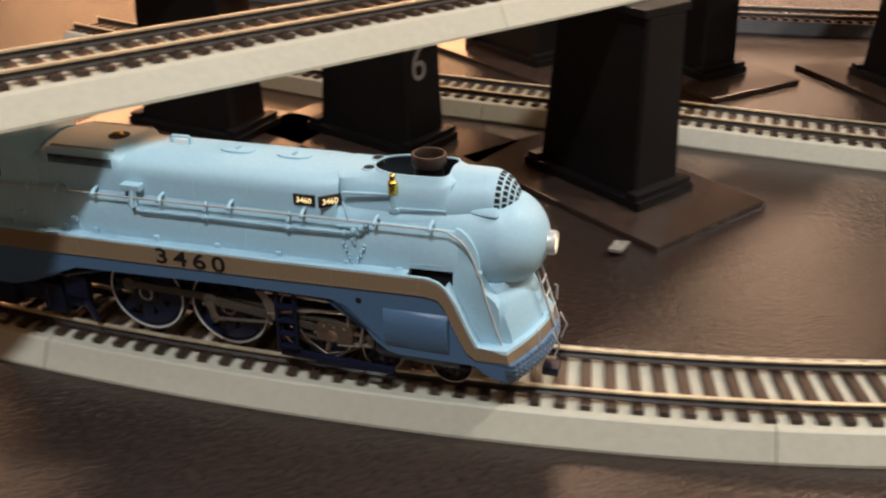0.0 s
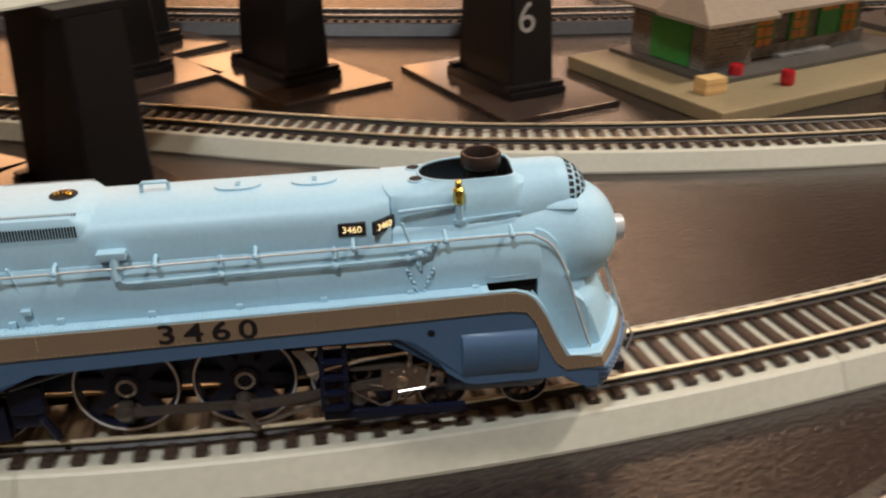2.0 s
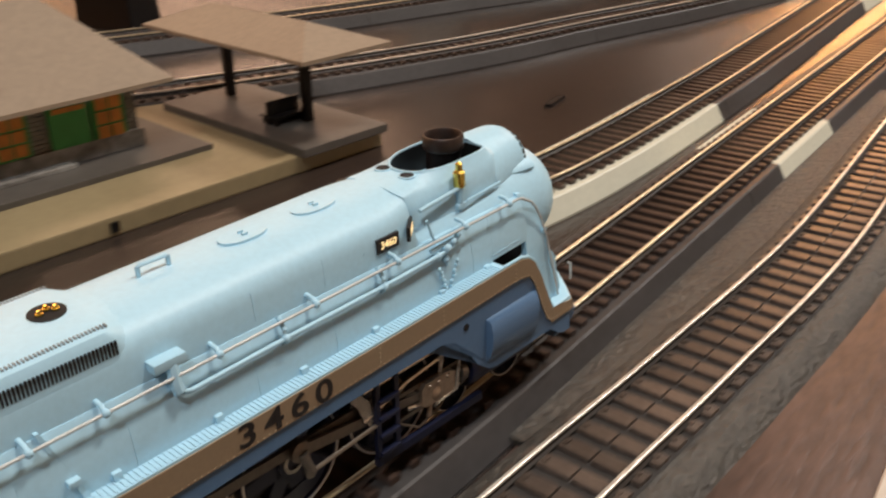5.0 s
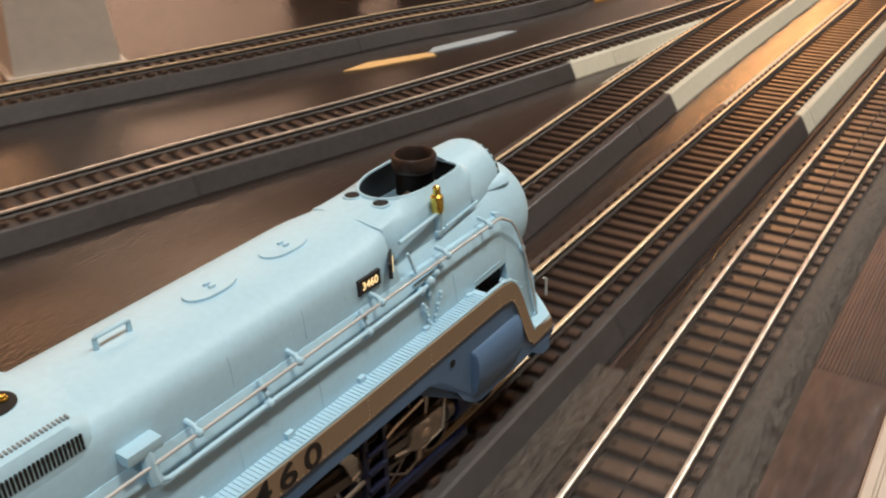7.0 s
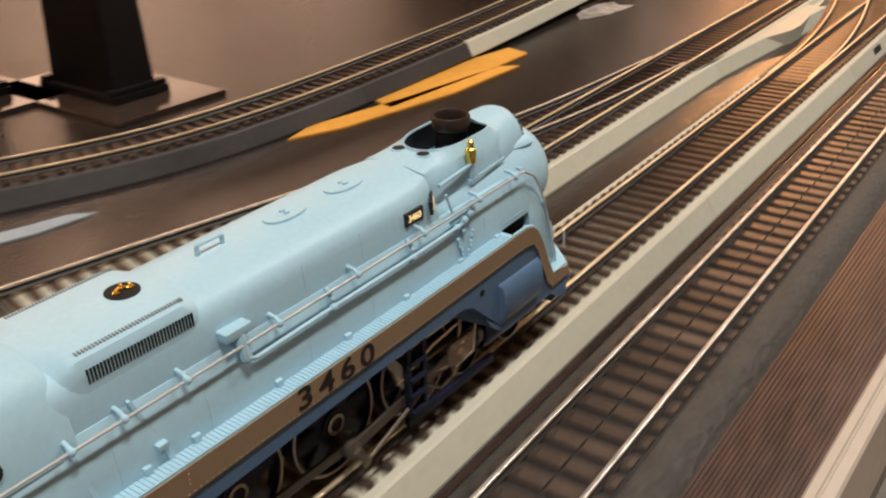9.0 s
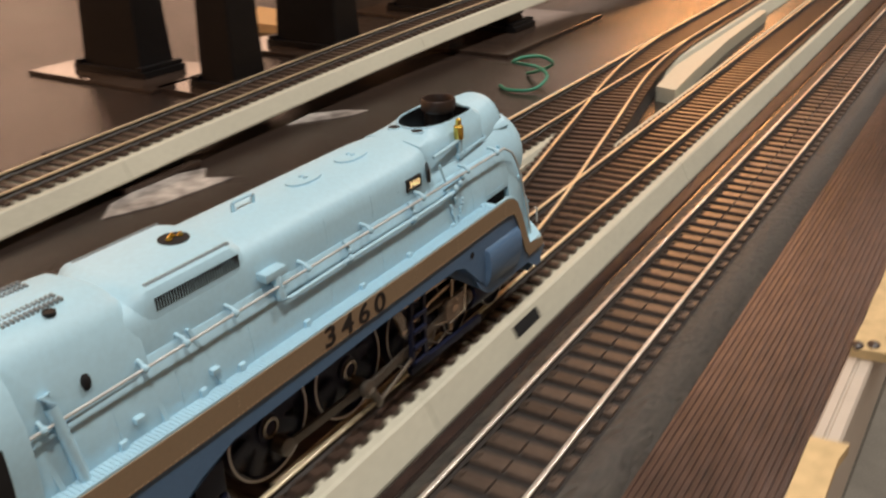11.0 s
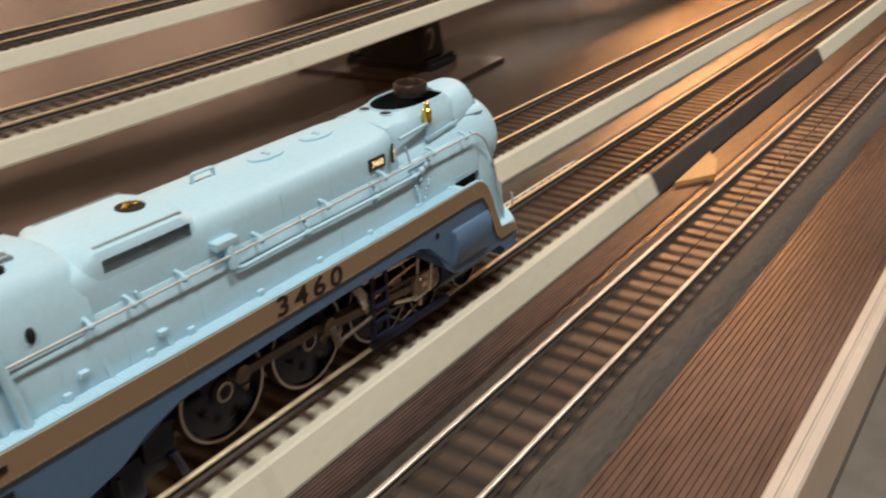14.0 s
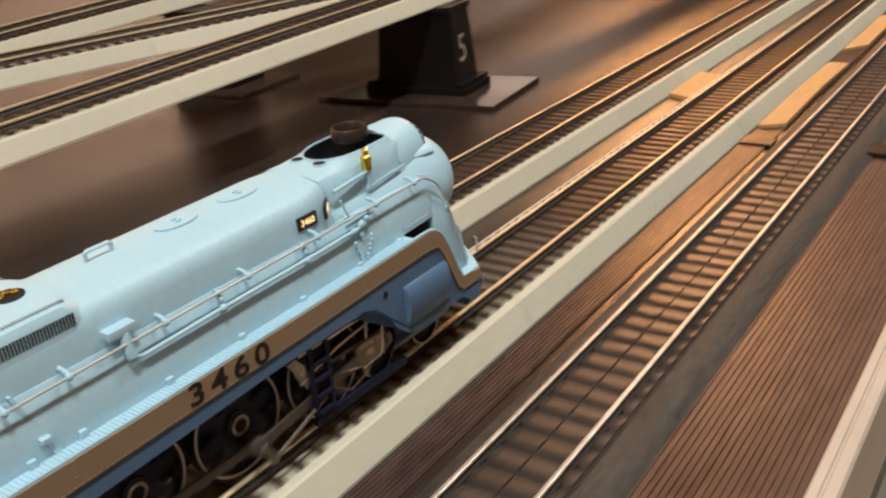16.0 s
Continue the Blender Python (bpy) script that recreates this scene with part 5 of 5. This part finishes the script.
def shelter():
    x, y = at_station(184, -4)
    root = thing("platform_shelter", "open platform shelter with a tan roof on two dark posts", "shelter", x=x, y=y, z=0, turn=-7.3)
    bm = bmesh.new()
    box(bm, 0, 43, 0, 97, -4.2, -0.8, 0.4)
    part("slab", bm, DARK_BASE, root, "dark grey slab")
    for u, v in ((25, 28), (27, 84)):
        bm = bmesh.new()
        box(bm, u - 1.8, u + 1.8, v - 1.8, v + 1.8, -0.8, 31.2, 0.3)
        tube(bm, [(u, v, 25), (u + 6, v, 31)], 0.9, 6)
        tube(bm, [(u, v, 25), (u - 6, v, 31)], 0.9, 6)
        part("post", bm, BLACK_PLASTIC, root, "dark square post")
    bm = bmesh.new()
    v = [(0, -3, 32.5), (44, -3, 32.5), (44, 104, 32.5), (0, 104, 32.5), (21, 20, 41), (21, 82, 41)]
    w = [(a, b, c - 1.5) for a, b, c in v[:4]]
    vs = [bm.verts.new(p) for p in v + w]
    for q in ((0, 1, 4), (1, 2, 5, 4), (2, 3, 5), (3, 0, 4, 5), (0, 6, 7, 1), (1, 7, 8, 2), (2, 8, 9, 3), (3, 9, 6, 0), (6, 9, 8, 7)):
        bm.faces.new([vs[i] for i in q])
    part("roof", bm, ROOF_TAN, root, "low tan hipped roof")
    bx, by = at_station(184 + 10, 26)
    bench = thing("platform_bench", "small dark double bench on the shelter slab", "bench", x=bx, y=by, z=-0.8, turn=-7.3)
    bm = bmesh.new()
    box(bm, 0, 16, 0, 4, 3.0, 3.8)
    box(bm, 0, 16, 6, 10, 3.0, 3.8)
    part("seat", bm, BLACK_PLASTIC, bench)
    bm = bmesh.new()
    box(bm, 0, 16, 4.4, 5.6, 0, 9.5, 0.2)
    part("backrest", bm, BLACK_PLASTIC, bench)
    bm = bmesh.new()
    for a in (1, 14):
        box(bm, a, a + 1, 0.5, 9.5, 0, 3.0)
    part("bench_support", bm, BLACK_PLASTIC, bench)


shelter()

x, y = at_station(17, 26)
crate = thing("cream_crate", "cream yellow crate standing on the station platform", "crate", x=x, y=y, z=-4.2, turn=-12)
bm = bmesh.new()
box(bm, -6, 6, -4.2, 4.2, 0, 7.6, 0.7)
part("case", bm, CREAM, crate)
bm = bmesh.new()
for z in (1.6, 5.0):
    box(bm, -6.15, 6.15, -4.35, 4.35, z, z + 0.7)
part("batten", bm, CREAM, crate)
for u, v, s in ((44, 37, 1.0), (57, 17, 0.95)):
    x, y = at_station(u, v)
    brl = thing("red_barrel", "small glossy red barrel on the station platform", "barrel", "barrels", x=x, y=y, z=-4.2)
    bm = bmesh.new()
    lathe(bm, [(2.9 * s, 0), (3.5 * s, 2.2), (3.6 * s, 3.4), (3.4 * s, 5.0), (2.9 * s, 7.0), (2.6 * s, 7.0), (2.6 * s, 6.5), (0.05, 6.5)], (0, 0, 0), "z", 18)
    part("stave_body", bm, RED, brl, "", 40)
    bm = bmesh.new()
    for z in (1.4, 5.2):
        lathe(bm, [(3.35 * s, z), (3.62 * s, z), (3.62 * s, z + 0.7), (3.35 * s, z + 0.7)], (0, 0, 0), "z", 18)
    part("hoop", bm, RED, brl, "", 40)


# ---- scraps left on the table ----
def scrap(name, label, category, outline, mat, thick=0.5, lift=0.02, curl=0.0):
    bm = bmesh.new()
    prism(bm, outline, TOP + lift, TOP + lift + thick, "z")
    if curl:
        for v in bm.verts:
            v.co.z += curl * (0.5 + 0.5 * math.sin(v.co.x * 0.21 + v.co.y * 0.13))
    return tagged(part(name, bm, mat), label, category)


scrap("yellow_card", "bright yellow orange card lying on the table", "card", [(2228, 146), (2300, 141), (2342, 141), (2347, 156), (2320, 160), (2285, 164), (2236, 166)], CARD, 0.8)
scrap("red_card", "dull red card edge under a yellow card", "card", [(2222, 141), (2262, 138), (2290, 140), (2240, 147)], RED, 0.3)
scrap("torn_paper", "torn white paper with dark print lying flat", "paper", [(2428, 154), (2448, 146), (2484, 142), (2478, 152), (2487, 160), (2470, 168), (2440, 163)], PAPER)
scrap("torn_paper", "torn white paper with dark print lying flat", "paper", [(2552, 170), (2578, 152), (2590, 150), (2584, 162), (2572, 172)], PAPER)
scrap("yellow_strip", "thin tan card strip lying on the table", "card", [(1972, 196), (1980, 190), (2018, 172), (2022, 178), (1990, 195)], CREAM, 0.6)
scrap("blue_strip", "pale blue paper strip lying on the table", "paper", [(2018, 178), (2060, 164), (2082, 161), (2076, 168), (2030, 182)], PAPER_BLUE, 0.6)
scrap("yellow_card", "bright yellow orange card lying on the table", "card", [(2172, 156), (2196, 146), (2262, 134), (2318, 132), (2312, 140), (2240, 150), (2190, 160)], CARD, 0.8)
scrap("wood_scrap", "small broken balsa wood scrap on the table", "wood offcut", [(2725, 345), (2781, 383), (2774, 346), (2725, 313)], BALSA, 6.0)
scrap("wood_wedge", "pale balsa wood wedge beside the track", "wood offcut", [(3143, -21.5), (3184, -20.3), (3176, -26), (3160, -31)], BALSA, 2.6)
scrap("wood_shim", "pale flat balsa shims under the track edge", "wood offcut", [(3688, -21), (3694, -31), (3760, -30), (3812, -31), (3812, -21), (3740, -20.5)], BALSA, 2.2)
scrap("wood_shim", "pale flat balsa shims under the track edge", "wood offcut", [(3845, -21), (3860, -31), (3950, -31), (3950, -21)], BALSA, 2.2)
scrap("wood_shim", "pale flat balsa shims under the track edge", "wood offcut", [(3722, 21), (3728, 34), (3775, 35), (3768, 21)], BALSA, 2.2)
scrap("dark_strap", "flat black plastic strap across the tracks", "strap", [(3664, -20.5), (3664, -33), (3674, -33), (3674, -20.5)], BLACK_PLASTIC, 1.6)
scrap("dark_strap", "flat black plastic strap across the tracks", "strap", [(3664, -69), (3664, -99), (3676, -99), (3676, -69)], BLACK_PLASTIC, 2.6)
scrap("small_chip", "small green chip of plastic on a plate", "chip", [(1110, 195), (1116, 199), (1120, 196), (1113, 192)], SILL, 1.0, 2.2)
scrap("twig", "short dark twig of scenery on the table", "scrap", [(1698, 103), (1700, 100), (1716, 102), (1714, 105)], BLACK_PLASTIC, 1.2)
bm = bmesh.new()
ball(bm, (3397, -66.5, TOP + 5.6), 4.4, 14, (1.35, 0.45, 0.78))
for v in bm.verts:
    v.co.z += 0.5 * math.sin(v.co.x * 0.9)
tagged(part("turquoise_clip", bm, TURQUOISE, smooth=60), "small turquoise plastic clip by the cork track edge", "plastic clip")
# a small standing coil of wire, and a bare arc beside it
bm = bmesh.new()
tube(bm, spline([(2659, 113, TOP + 1), (2652, 104, TOP + 1.2), (2656, 92, TOP + 2), (2668, 90, TOP + 6), (2674, 98, TOP + 9), (2670, 106, TOP + 11), (2664, 108, TOP + 13), (2668, 104, TOP + 15), (2678, 98, TOP + 14), (2684, 94, TOP + 9), (2684, 104, TOP + 4), (2690, 112, TOP + 1)], 2), 0.9, 8)
tagged(part("wire_coil", bm, GREEN_WIRE, smooth=70), "small coil of green insulated wire on the table", "wire")


# ---- sleepers, laid last ----
for root, at, total, pitch, near, mesh in LATE:
    rest = []
    for k in range(int(total / pitch)):
        s = (k + 0.5) * pitch
        p, q = at(s), at(min(s + 1.0, total))
        d = q - p if (q - p).length > 1e-6 else p - at(s - 1)
        m = Matrix.Translation(p * MM) @ Matrix.Rotation(math.atan2(d.y, d.x), 4, "Z")
        if near[0] <= s <= near[1]:
            ob = new("sleeper", mesh)
            ob.parent = root
            ob.matrix_basis = m
        else:
            rest.append(m)
    if rest:
        src_v = np.array([v.co[:] + (1.0,) for v in mesh.vertices])
        faces = [tuple(f.vertices) for f in mesh.polygons]
        vs, fs = [], []
        for m in rest:
            n = len(vs)
            vs += [tuple(v[:3]) for v in src_v @ np.array(m).T]
            fs += [tuple(i + n for i in f) for f in faces]
        me = bpy.data.meshes.new("sleeper_rest")
        me.from_pydata(vs, [], fs)
        me.materials.append(mesh.materials[0])
        ob = new("sleeper_rest", me)
        ob.parent = root
        tagged(ob, kind="stuff")


# ---- motion ----
RUN = ((0.0, 936.5), (0.5, 982.2), (1.0, 1028.1), (1.5, 1071.0), (2.0, 1117.9), (2.5, 1166.3), (3.0, 1214.9), (3.5, 1264.6), (4.0, 1317.4), (4.5, 1371.1),
       (5.0, 1425.4), (5.2, 1448.0), (7.3, 1746.6), (7.5, 1776.5), (8.0, 1849.7), (8.2, 1878.2), (10.5, 2270.2), (11.0, 2357.1), (11.5, 2447.2), (12.0, 2547.0),
       (12.5, 2654.7), (13.0, 2756.6), (13.5, 2857.1), (14.0, 2956.1), (14.5, 3054.7), (15.0, 3170.6), (15.5, 3284.4), (16.0, 3394.6))


def run_at(t):
    """The distance along the line at a time, by a smooth curve through RUN."""
    ts, ss = [r[0] for r in RUN], [r[1] for r in RUN]
    slope = []
    for k in range(len(ts)):
        a, b = max(k - 1, 0), min(k + 1, len(ts) - 1)
        slope.append((ss[b] - ss[a]) / (ts[b] - ts[a]))
    k = min(max(np.searchsorted(ts, t) - 1, 0), len(ts) - 2)
    h = ts[k + 1] - ts[k]
    u = (t - ts[k]) / h
    return ((1 + 2 * u) * (1 - u) ** 2 * ss[k] + u * (1 - u) ** 2 * h * slope[k] + u * u * (3 - 2 * u) * ss[k + 1] + u * u * (u - 1) * h * slope[k + 1])


def motions():
    rows = []
    for t, s in [(k / 10, run_at(k / 10)) for k in range(161)]:
        x, y, th = on_line(s)
        rows.append((t, pose(x * MM, y * MM, 0, 0, 0, math.degrees(th)) @ pose(37 * MM, 0.6 * MM, 0, 0, 0, -2.4)))
    walk(loco, rows)
    times = [k / 15 for k in range(241)]
    dist = [run_at(t) - RUN[0][1] for t in times]
    for hub, x, z, r in WHEELS:
        walk(hub, [(t, pose(x * MM, 0, z * MM, 0, math.degrees(d / r) + PHASE, 0)) for t, d in zip(times, dist)])
    for rod, side, kind in RODS:
        rows = []
        for t, d in zip(times, dist):
            a = d / R_DRIVE + math.radians(PHASE) + (math.pi / 2 if side > 0 else 0)
            px, pz = CRANK * math.cos(a), -CRANK * math.sin(a)
            if kind == 0:
                rows.append((t, pose(px * MM, 0, (R_DRIVE + pz) * MM)))
                continue
            x0, z0, zc = DRIVERS[1] + px, R_DRIVE + pz, 11.3
            long = 34.0
            x1 = x0 + math.sqrt(long ** 2 - (zc - z0) ** 2)
            tilt = math.degrees(math.atan2(zc - z0, x1 - x0))
            rows.append((t, pose(x0 * MM, 0, z0 * MM, 0, -tilt, 0) if kind > 0 else pose(x1 * MM, 0, zc * MM)))
        walk(rod, rows)


PHASE = 232.0
motions()
